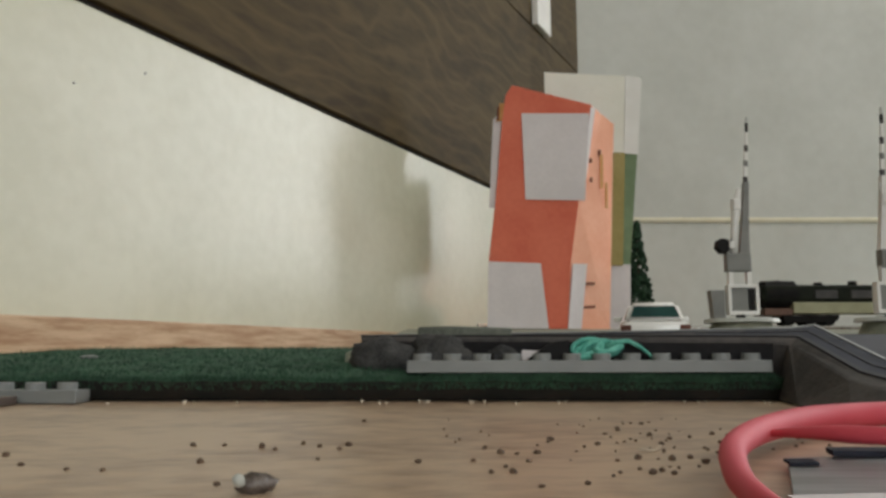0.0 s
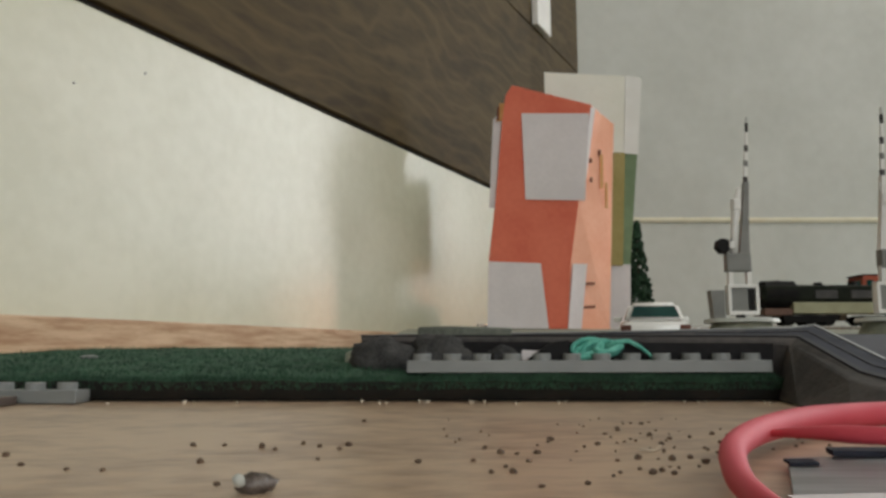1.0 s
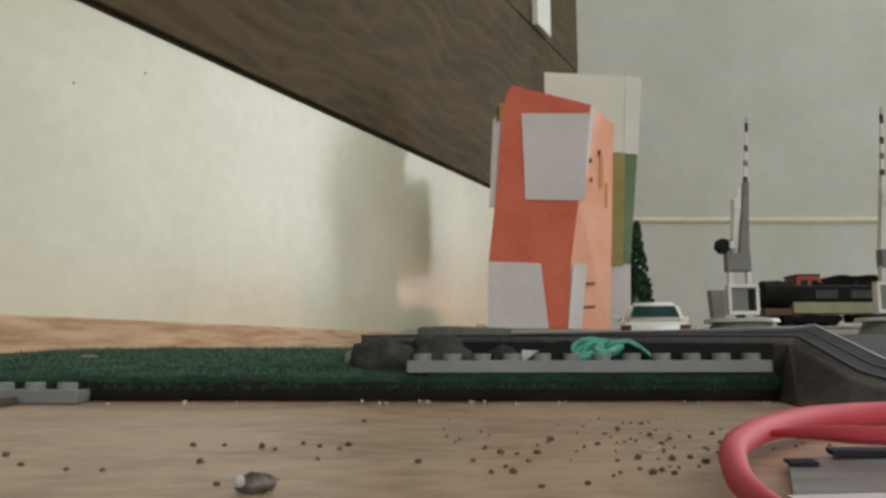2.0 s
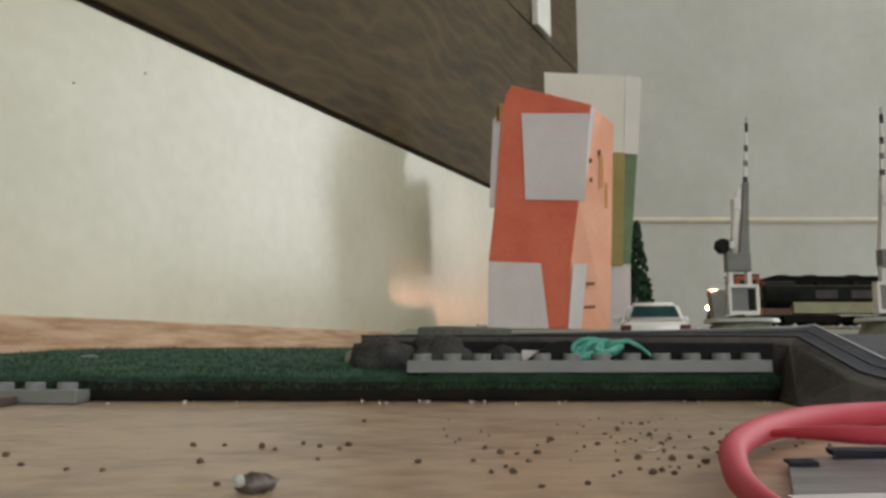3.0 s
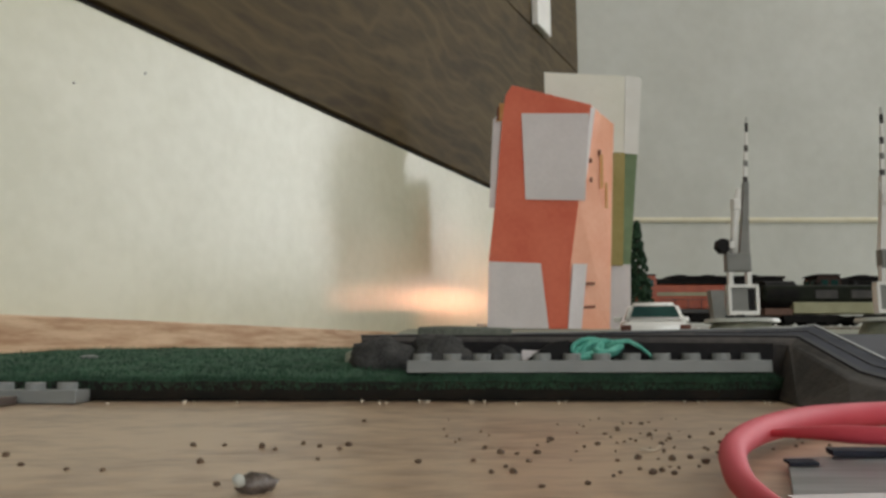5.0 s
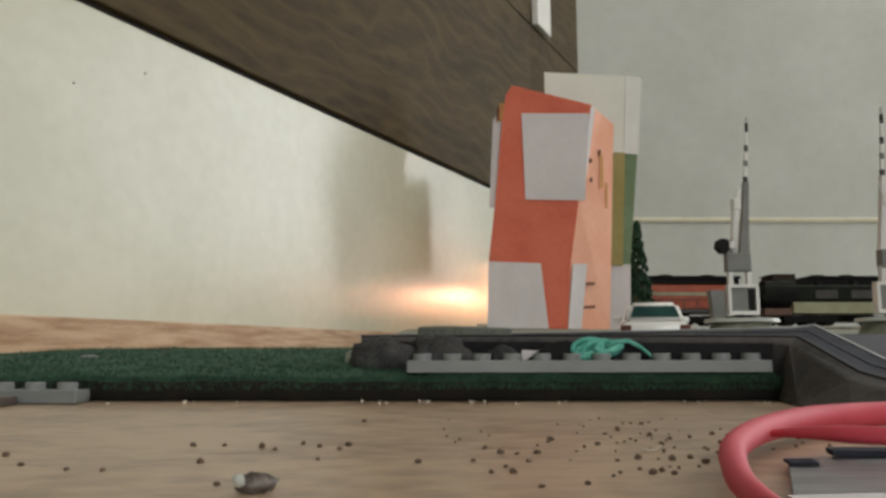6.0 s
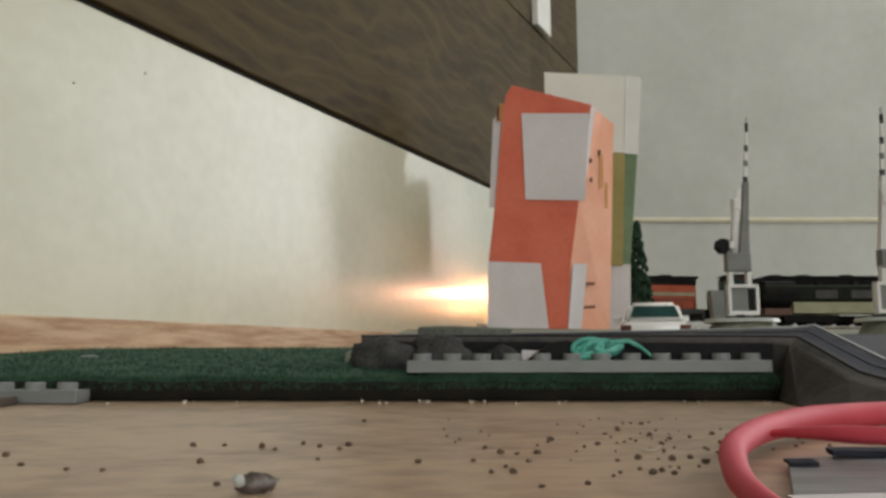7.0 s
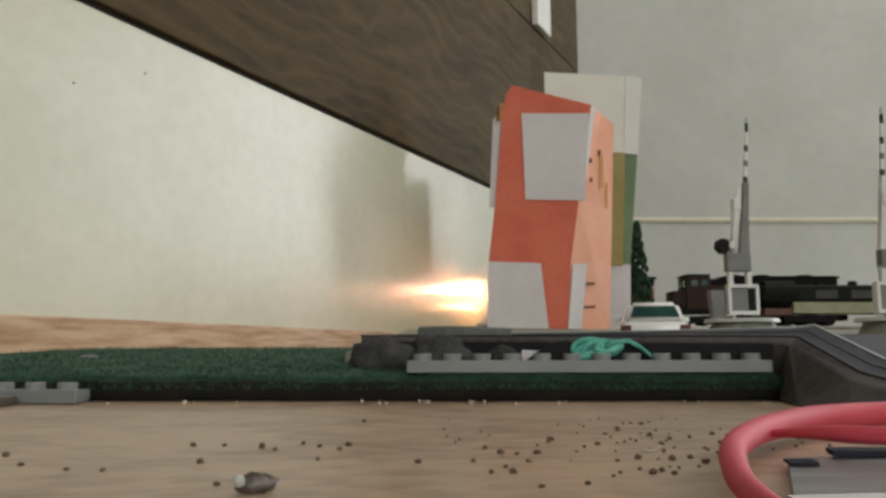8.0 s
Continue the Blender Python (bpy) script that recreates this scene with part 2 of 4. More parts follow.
def table():
    t = thing("table", pose(0, 0, 0), "light worn wooden table top with faint grain and crumbs", "table")
    bm = bmesh.new()
    box(bm, -0.8, 1.3, -0.25, 1.36, -0.035, 0.0, bevel=0.003)
    part("tabletop", bm, M_TABLE, t)
    for x in (-0.72, 1.22):
        for y in (-0.18, 1.28):
            bm = bmesh.new()
            box(bm, x - 0.03, x + 0.03, y - 0.03, y + 0.03, -0.75, -0.035, bevel=0.003)
            part("leg", bm, M_TABLE, t)


table()


def backing_panel():
    """The white glossy panel with brown planks above it, set slantwise at the layout's end."""
    bm = bmesh.new()
    box(bm, -0.55, 1.0890, 0.0, 0.012, 0.0, 0.1935, bevel=0.0008)
    ob = struct("wall_panel", bm, M_PANEL, "glossy white panel standing upright along the layout", "panel")
    ob.matrix_basis = WALL
    bm = bmesh.new()
    box(bm, -0.55, 1.0890, 0.001, 0.012, 0.1936, 0.1965)
    ob = struct("panel_gap", bm, M_GAP, "dark shadow joint under the brown plank", "trim")
    ob.matrix_basis = WALL
    pl = thing("wall_plank", WALL, "wide dark brown wood-grain plank above the white panel", "plank", kind="structure")
    bm = bmesh.new()
    box(bm, -0.55, 0.9392, -0.003, 0.012, 0.1966, 0.4330, bevel=0.0012)
    part("plank", bm, M_PLANK, pl)
    bm = bmesh.new()
    box(bm, 0.8885, 1.0890, -0.003, 0.012, 0.1966, 0.4330, bevel=0.0012)
    part("plank", bm, M_PLANK, pl)
    bm = bmesh.new()
    box(bm, -0.55, 1.0890, -0.0025, 0.012, 0.4350, 0.80, bevel=0.0012)
    part("plank", bm, M_PLANK, pl)
    bm = bmesh.new()
    box(bm, 0.8930, 0.9425, -0.012, -0.0028, 0.4350, 0.80, bevel=0.0015)
    ob = struct("batten", bm, M_WHITE, "narrow white batten on the brown planks", "batten")
    ob.matrix_basis = WALL
    bm = bmesh.new()
    box(bm, -0.55, 0.6400, -0.013, -0.0005, 0.0, 0.0295, bevel=0.001)
    ob = struct("ledge_board", bm, M_LEDGE, "low orange-brown wooden board along the white panel", "board")
    ob.matrix_basis = WALL


backing_panel()


def layout_board():
    bm = bmesh.new()
    rows = [(0.238, -0.03, 0.0125), (0.45, -0.03, 0.0225), (0.66, -0.03, 0.0325), (0.72, 0.0, 0.0345), (0.79, 0.034, 0.0345), (0.81, 0.045, 0.0355), (0.858, 0.070, 0.0355), (1.12, 0.208, 0.0355), (1.36, 0.34, 0.0355)]
    top = [(bm.verts.new((xl, y, z)), bm.verts.new((1.25, y, z))) for y, xl, z in rows]
    low = [(bm.verts.new((xl, y, 0.001)), bm.verts.new((1.25, y, 0.001))) for y, xl, z in rows]
    for i in range(len(rows) - 1):
        for S in (top, low):
            bm.faces.new((S[i][0], S[i][1], S[i + 1][1], S[i + 1][0]))
        for k in (0, 1):
            bm.faces.new((top[i][k], top[i + 1][k], low[i + 1][k], low[i][k]))
    for i in (0, -1):
        bm.faces.new((top[i][0], top[i][1], low[i][1], low[i][0]))
    struct("ground", bm, M_BOARD, "pale grey-green model railway ground sheet", "ground")


layout_board()

# the line that the train runs on: straight, then a left-hand curve behind the tower
TRACK_Y, TRACK_R, CURVE_X, RAIL_Z = 0.84, 0.24, 0.220, 0.0412


def on_track(q):
    """Place on the line, q metres past the start of the curve."""
    if q <= 0:
        return Vector((CURVE_X - q, TRACK_Y, RAIL_Z))
    a = q / TRACK_R
    return Vector((CURVE_X - TRACK_R * math.sin(a), TRACK_Y - TRACK_R * (1 - math.cos(a)), RAIL_Z))


def strip_along(bm, qs, off0, off1, z0, z1):
    """A band beside the line between two offsets."""
    rows = []
    for q in qs:
        p, d = on_track(q), (on_track(q + 0.001) - on_track(q - 0.001)).normalized()
        s = Vector((-d.y, d.x, 0))
        rows.append([bm.verts.new((*(p + s * o).xy, z)) for o, z in ((off0, z0), (off1, z0), (off1, z1), (off0, z1))])
    for a, b in zip(rows, rows[1:]):
        for j in range(4):
            bm.faces.new((a[j], a[(j + 1) % 4], b[(j + 1) % 4], b[j]))
    bm.faces.new(rows[0])
    bm.faces.new(rows[-1])


def railway():
    t = thing("railway_track", pose(0, 0, 0), "model railway track on grey ballast, straight then curving", "track", kind="structure")
    qs = [-0.9 + 0.9 * i / 12 for i in range(13)] + [0.0135 * i for i in range(1, 16)]
    bm = bmesh.new()
    strip_along(bm, qs, -0.020, 0.020, 0.0356, 0.0372)
    part("ballast", bm, M_BALLAST, t)
    for o in (-0.00825, 0.00825):
        bm = bmesh.new()
        strip_along(bm, qs, o - 0.0008, o + 0.0008, 0.0386, 0.0412)
        part("rail", bm, M_RAIL, t)
    bm = bmesh.new()
    box(bm, -0.0015, 0.0015, -0.0145, 0.0145, 0.0, 0.0014)
    first = part("sleeper", bm, M_LBROWN, t)
    data = first.data
    for i in range(141):
        q = -0.88 + i * 0.0076
        p, d = on_track(q), on_track(q + 0.001) - on_track(q - 0.001)
        ob = first if i == 0 else new("sleeper", data)
        ob.parent = t
        ob.matrix_basis = pose(p.x, p.y, 0.0372, 0, 0, math.degrees(math.atan2(d.y, d.x)))


def siding():
    t = thing("siding_track", pose(0, 0.0, 0), "straight model railway siding in front of the main line", "track", kind="structure")
    bm = bmesh.new()
    box(bm, 0.29, 1.1, 0.735, 0.781, 0.0346, 0.0352)
    part("ballast", bm, M_BALLAST, t)
    for o in (-0.00825, 0.00825):
        bm = bmesh.new()
        box(bm, 0.29, 1.1, 0.758 + o - 0.0008, 0.758 + o + 0.0008, 0.0364, 0.0384)
        part("rail", bm, M_RAIL, t)
    bm = bmesh.new()
    box(bm, -0.0015, 0.0015, -0.0145, 0.0145, 0.0, 0.0014)
    first = part("sleeper", bm, M_LBROWN, t)
    for i in range(90):
        ob = first if i == 0 else new("sleeper", first.data)
        ob.parent = t
        ob.matrix_basis = pose(0.295 + i * 0.0076, 0.758, 0.0352)


railway()
siding()


def grass_mat():
    """A thick grass mat with a frayed near edge; it rises towards the back."""
    bm = bmesh.new()
    nx, ny = 90, 22
    X = [-0.30 + 0.388 * i / nx for i in range(nx + 1)]
    top = []
    for i, x in enumerate(X):
        wob = 0.0012 * noise.noise((x * 60, 3.1, 0))
        back = 0.255 + 0.06 * min(1, max(0, (x + 0.17) / 0.06)) - 0.085 * min(1, max(0, (x + 0.02) / 0.03))
        back += 0.004 * noise.noise((x * 40, 7.7, 0))
        col = []
        for j in range(ny + 1):
            v = j / ny
            y = 0.2015 + wob + (back - 0.2015) * v
            rise = 0.0072 * min(1, max(0, (y - 0.206) / 0.085))
            if x > -0.02:
                rise *= 0.2
            edge = min(1, v * 9)
            z = 0.0052 + 0.0016 * edge ** 0.5 + rise + 0.0006 * noise.noise((x * 90, y * 90, 1)) + 0.0004 * noise.noise((x * 300, y * 300, 2))
            col.append(bm.verts.new((x, y, z)))
        top.append(col)
    for i in range(nx):
        for j in range(ny):
            bm.faces.new((top[i][j], top[i + 1][j], top[i + 1][j + 1], top[i][j + 1]))
    low = [(bm.verts.new((c[0].co.x, c[0].co.y + 0.0012, 0.0003)), bm.verts.new((c[-1].co.x, c[-1].co.y, 0.0003))) for c in top]
    for i in range(nx):
        bm.faces.new((top[i][0], low[i][0], low[i + 1][0], top[i + 1][0]))
        bm.faces.new((top[i][ny], top[i + 1][ny], low[i + 1][1], low[i][1]))
        bm.faces.new((low[i][0], low[i][1], low[i + 1][1], low[i + 1][0]))
    t = thing("grass_mat", pose(0, 0, 0), "dark green fibrous model grass mat with a frayed edge", "grass mat", kind="stuff")
    bmesh.ops.recalc_face_normals(bm, faces=bm.faces)
    for f in bm.faces:
        f.material_index = 1 if f.normal.z > 0.3 and f.calc_center_median().z > 0.003 else 0
    part("backing", bm, [M_MAT, M_GRASS], t, "dark brown felt backing", smooth=True)
    # fibres
    rnd = random.Random(5)
    verts, faces = [], []
    for k in range(64000):
        i = rnd.random() * nx
        a = int(i)
        v = rnd.random() ** 1.6
        if rnd.random() < 0.3:
            v = rnd.random() * 0.03
        j = min(ny - 1, int(v * ny))
        x = -0.30 + 0.388 * i / nx
        wob = 0.0012 * noise.noise((x * 60, 3.1, 0))
        back = 0.255 + 0.06 * min(1, max(0, (x + 0.17) / 0.06)) - 0.085 * min(1, max(0, (x + 0.02) / 0.03))
        y = 0.2015 + wob + (back - 0.2015) * v
        rise = 0.0072 * min(1, max(0, (y - 0.206) / 0.085)) * (0.2 if x > -0.02 else 1)
        z = 0.0049 + 0.0016 * min(1, v * 9) ** 0.5 + rise + 0.0006 * noise.noise((x * 90, y * 90, 1))
        if v < 0.03 and rnd.random() < 0.75:
            z -= rnd.random() * 0.0022
        w, h = 0.00016, 0.0007 + 0.0009 * rnd.random()
        ang = rnd.random() * 6.28
        lx, ly = rnd.gauss(0, 0.0005), rnd.gauss(-0.0002, 0.0005)
        n = len(verts)
        verts += [(x - w * math.cos(ang), y - w * math.sin(ang), z), (x + w * math.cos(ang), y + w * math.sin(ang), z), (x + lx, y + ly, z + h)]
        faces.append((n, n + 1, n + 2))
    me = bpy.data.meshes.new("fibres")
    me.from_pydata(verts, [], faces)
    me.materials.append(M_GRASS)
    ob = new("fibres", me)
    ob.parent = t
    tagged(ob, "short dark green grass fibres", "", "", "stuff")


grass_mat()


def road_ramp():
    """A moulded grey roadway whose end bends and runs down to the table."""
    t = thing("road_ramp", pose(0, 0, 0), "grey plastic roadway with dark edge strips and bent ramp end", "roadway")
    A = [(-0.0264, 0.248, 0.0178), (0.05, 0.242, 0.0188), (0.107, 0.2356, 0.0200), (0.1136, 0.235, 0.0208), (0.1143, 0.2, 0.0108), (0.1180, 0.16, 0.0052), (0.120, 0.13, 0.003)]
    B = [(-0.0240, 0.228, 0.0172), (0.04, 0.2185, 0.0170), (0.0895, 0.2085, 0.0166), (0.0951, 0.207, 0.0164), (0.0921, 0.172, 0.008), (0.0925, 0.15, 0.0052), (0.094, 0.125, 0.003)]
    S = [(-0.0240, 0.2275, 0.0162), (0.04, 0.2180, 0.0158), (0.0885, 0.2078, 0.0154), (0.0923, 0.2055, 0.0146), (0.0885, 0.169, 0.0068), (0.0885, 0.148, 0.0042), (0.090, 0.122, 0.0022)]
    C = [(-0.0240, 0.2315, 0.0002), (0.04, 0.2225, 0.0002), (0.0890, 0.2115, 0.0002), (0.0824, 0.1815, 0.0002), (0.0810, 0.156, 0.0002), (0.0805, 0.137, 0.0002), (0.082, 0.112, 0.0002)]
    E = [(x + 0.004, y + 0.002, 0.0002) for x, y, z in A]
    bm = bmesh.new()
    L = [[bm.verts.new(p) for p in line] for line in (C, S, B, A, E)]
    for P, Q in zip(L, L[1:] + L[:1]):
        for i in range(6):
            bm.faces.new((P[i], P[i + 1], Q[i + 1], Q[i]))
    bm.faces.new([l[0] for l in L])
    bm.faces.new([l[-1] for l in L])
    bmesh.ops.bevel(bm, geom=[e for e in bm.edges], offset=0.0004, segments=1, affect="EDGES")
    part("body", bm, M_GREY, t)

    # Shade on the straight front, put in as a thin dark strip.
    bm = bmesh.new()
    rows = []
    for (sx, sy, sz), (cx, cy, cz) in zip(S[:3], C[:3]):
        rows.append([bm.verts.new(p) for p in ((sx, sy - 0.0008, sz - 0.0003), (cx, cy - 0.0008, cz + 0.0004), (cx, cy + 0.0004, cz + 0.0004), (sx, sy + 0.0004, sz - 0.0003))])
    for p, q in zip(rows, rows[1:]):
        for j in range(4):
            bm.faces.new((p[j], p[(j + 1) % 4], q[(j + 1) % 4], q[j]))
    bm.faces.new(rows[0])
    bm.faces.new(rows[-1])
    part("front_shade", bm, M_DKGREY, t, "dark strip painted as shade along the front")

    def band(name, f0, f1, h, material, label):
        bm = bmesh.new()
        rows = []
        for a, b in zip(A, B):
            a, b = Vector(a), Vector(b)
            p, q = b.lerp(a, f0), b.lerp(a, f1)
            up = Vector((0, 0, h))
            rows.append([bm.verts.new(v) for v in (p, q, q + up, p + up)])
        for r, s in zip(rows, rows[1:]):
            for j in range(4):
                bm.faces.new((r[j], r[(j + 1) % 4], s[(j + 1) % 4], s[j]))
        bm.faces.new(rows[0])
        bm.faces.new(rows[-1])
        part(name, bm, material, t, label)

    band("edge_strip", 0.02, 0.14, 0.0005, M_DKGREY, "dark rubber edge strip")
    band("lane", 0.16, 0.44, 0.0002, M_STRIP, "blue-black lane strip")
    band("groove_strip", 0.46, 0.52, 0.0004, M_DKGREY, "dark groove strip")
    band("lane", 0.54, 0.88, 0.0002, M_STRIP, "blue-black lane strip")
    band("edge_strip", 0.90, 0.99, 0.0005, M_LEGO, "pale grey edge strip")


road_ramp()


def side_road():
    bm = bmesh.new()
    rows = [(0.14, 0.126, 0.0078), (0.20, 0.1185, 0.0105), (0.238, 0.1180, 0.0135), (0.45, 0.1250, 0.0234)]
    top = [(bm.verts.new((a, y, z)), bm.verts.new((0.42, y, z))) for y, a, z in rows]
    low = [(bm.verts.new((a, y, z - 0.0007)), bm.verts.new((0.42, y, z - 0.0007))) for y, a, z in rows]
    for i in range(3):
        for S in (top, low):
            bm.faces.new((S[i][0], S[i][1], S[i + 1][1], S[i + 1][0]))
        for k in (0, 1):
            bm.faces.new((top[i][k], top[i + 1][k], low[i + 1][k], low[i][k]))
    for i in (0, -1):
        bm.faces.new((top[i][0], top[i][1], low[i][1], low[i][0]))
    struct("road", bm, M_ROAD, "dark grey card road beside the ramp", "road")


side_road()


def wall_marks():
    for s, z in ((0.2459, 0.1493), (0.2901, 0.1692)):
        bm = bmesh.new()
        cyl(bm, (s, -0.0006, z), (s, 0.0004, z), 0.0005, 0.0006, 10)
        ob = struct("nail_head", bm, M_LGREY, "tiny grey nail head in the white panel", "nail")
        ob.matrix_basis = WALL


wall_marks()


# ---- things on the table ----
def stud_plate(n, m, label, rows=1, material=None):
    material = material or M_LEGO
    t = thing("brick_plate", m, label, "toy brick")
    bm = bmesh.new()
    box(bm, 0, 0.008 * n, 0, 0.008 * rows, 0, 0.0032, bevel=0.0002)
    part("plate", bm, material, t)
    bm = bmesh.new()
    cyl(bm, (0, 0, 0), (0, 0, 0.0018), 0.0024, seg=20)
    es = [e for e in bm.edges if all(v.co.z > 0.001 for v in e.verts)]
    bmesh.ops.bevel(bm, geom=es, offset=0.0002, segments=1, affect="EDGES")
    first = part("stud", bm, material, t)
    k = 0
    for j in range(rows):
        for i in range(n):
            ob = first if k == 0 else new("stud", first.data)
            ob.parent = t
            ob.matrix_basis = pose(0.004 + 0.008 * i, 0.004 + 0.008 * j, 0.0032)
            k += 1
    return t


stud_plate(12, pose(-0.0095, 0.2036, 0.0073, 0, -0.1, 0), "long light grey studded toy plate lying on the grass mat")
stud_plate(8, pose(-0.154, 0.191, 0.0002), "light grey studded toy plate at the mat's edge")


def flat_tile():
    t = thing("brick_tile", pose(-0.150, 0.1795, 0.0002), "dark brown flat toy tile lying on the wooden table", "toy brick")
    bm = bmesh.new()
    box(bm, 0, 0.0475, 0, 0.0085, 0, 0.0021, bevel=0.0003)
    part("tile", bm, M_BROWNP, t)


flat_tile()


def rock(name, m, size, seed, label):
    bm = bmesh.new()
    bmesh.ops.create_icosphere(bm, subdivisions=4, radius=1)
    for v in bm.verts:
        d = v.co.normalized()
        f = 1 + 0.22 * noise.noise(d * 1.7 + Vector((seed, 0, 0))) + 0.12 * noise.noise(d * 4 + Vector((0, seed, 0))) + 0.06 * noise.noise(d * 9 + Vector((0, seed, 3)))
        v.co = Vector((d.x * size[0] * f, d.y * size[1] * f, max(d.z * f, -0.55) * size[2]))
    ob = link_mesh(name, bm, M_ROCK, True)
    ob.matrix_basis = m
    return tagged(ob, label, "rock", "rocks behind the toy plate")


rock("rock", pose(-0.017, 0.227, 0.0105, 0, 0, 8), (0.0105, 0.007, 0.0066), 1, "rough dark grey rock lump on the grass mat")
rock("rock", pose(-0.001, 0.2245, 0.0110, 0, 0, -10), (0.0095, 0.006, 0.0072), 2, "rough dark grey rock lump beside a slab")
rock("rock", pose(0.0185, 0.225, 0.0095, 0, 0, 15), (0.0085, 0.006, 0.0062), 3, "small dark grey rock lump under the slab")


def slab():
    t = thing("stone_slab", pose(0.0063, 0.236, 0.0176, 0, 0.6, 3), "flat dark grey slab lying on the rocks", "slab")
    bm = bmesh.new()
    box(bm, -0.014, 0.014, -0.006, 0.006, -0.0026, 0.0026, bevel=0.0006)
    bmesh.ops.subdivide_edges(bm, edges=bm.edges, cuts=2)
    for v in bm.verts:
        v.co += Vector((0, 0, 0.0004 * noise.noise(v.co * 260)))
    part("slab", bm, M_SLAB, t)


slab()


def string_bundle():
    t = thing("string_bundle", pose(0.0420, 0.2145, 0.0130), "tangled turquoise string bundle behind the toy plate", "string")
    rnd = random.Random(11)
    for k in range(7):
        bm = bmesh.new()
        cx, cz, r = rnd.uniform(-0.004, 0.004), rnd.uniform(-0.0006, 0.0012), rnd.uniform(0.0022, 0.0040)
        tilt, turn = rnd.uniform(0.2, 1.2), rnd.uniform(0, 3.1)
        pts = []
        for i in range(26):
            a = i / 26 * 6.283
            p = Vector((r * 1.3 * math.cos(a), r * 0.7 * math.sin(a), 0.5 * r * math.sin(a + turn)))
            p = Euler((tilt, 0, turn * 0.4)).to_matrix() @ p
            pts.append(p + Vector((cx, rnd.uniform(-0.0001, 0.0001), cz)))
        tube(bm, pts, 0.00075, 8, closed=True)
        part("strand", bm, M_TURQ, t, smooth=True)
    bm = bmesh.new()
    tube(bm, [(0.003, 0, 0.001), (0.006, -0.001, 0.0025), (0.009, -0.002, 0.0028), (0.012, -0.0025, 0.0012), (0.0145, -0.003, -0.001), (0.016, -0.003, -0.003)], [0.0008, 0.0007, 0.0006, 0.0005, 0.0004, 0.0003], 8)
    part("loose_end", bm, M_TURQ, t, smooth=True)


string_bundle()


def black_wedge():
    t = thing("plastic_wedge", pose(0.0285, 0.2135, 0.0075), "small black plastic wedge beside turquoise string", "wedge")
    bm = bmesh.new()
    prism(bm, [(-0.0095, 0.0), (0.006, 0.0), (0.006, 0.0085), (0.001, 0.0078)], -0.002, 0.002)
    part("wedge", bm, M_BLACK, t)
    t = thing("paper_scrap", pose(0.0262, 0.2160, 0.0074), "small torn white paper scrap", "paper")
    bm = bmesh.new()
    prism(bm, [(-0.0042, 0.0), (0.0042, 0.0), (0.0046, 0.0062), (-0.0006, 0.0058), (-0.0042, 0.0060)], -0.0003, 0.0003)
    part("scrap", bm, M_PAPER, t)


black_wedge()


def smooth_path(pts, n=10):
    """A rounder path through points."""
    pts = [Vector(p) for p in pts]
    out = []
    for i in range(len(pts) - 1):
        a, b, c, d = pts[max(i - 1, 0)], pts[i], pts[i + 1], pts[min(i + 2, len(pts) - 1)]
        for k in range(n):
            u = k / n
            out.append(0.5 * (2 * b + (c - a) * u + (2 * a - 5 * b + 4 * c - d) * u * u + (3 * b - a - 3 * c + d) * u ** 3))
    return out + [pts[-1]]


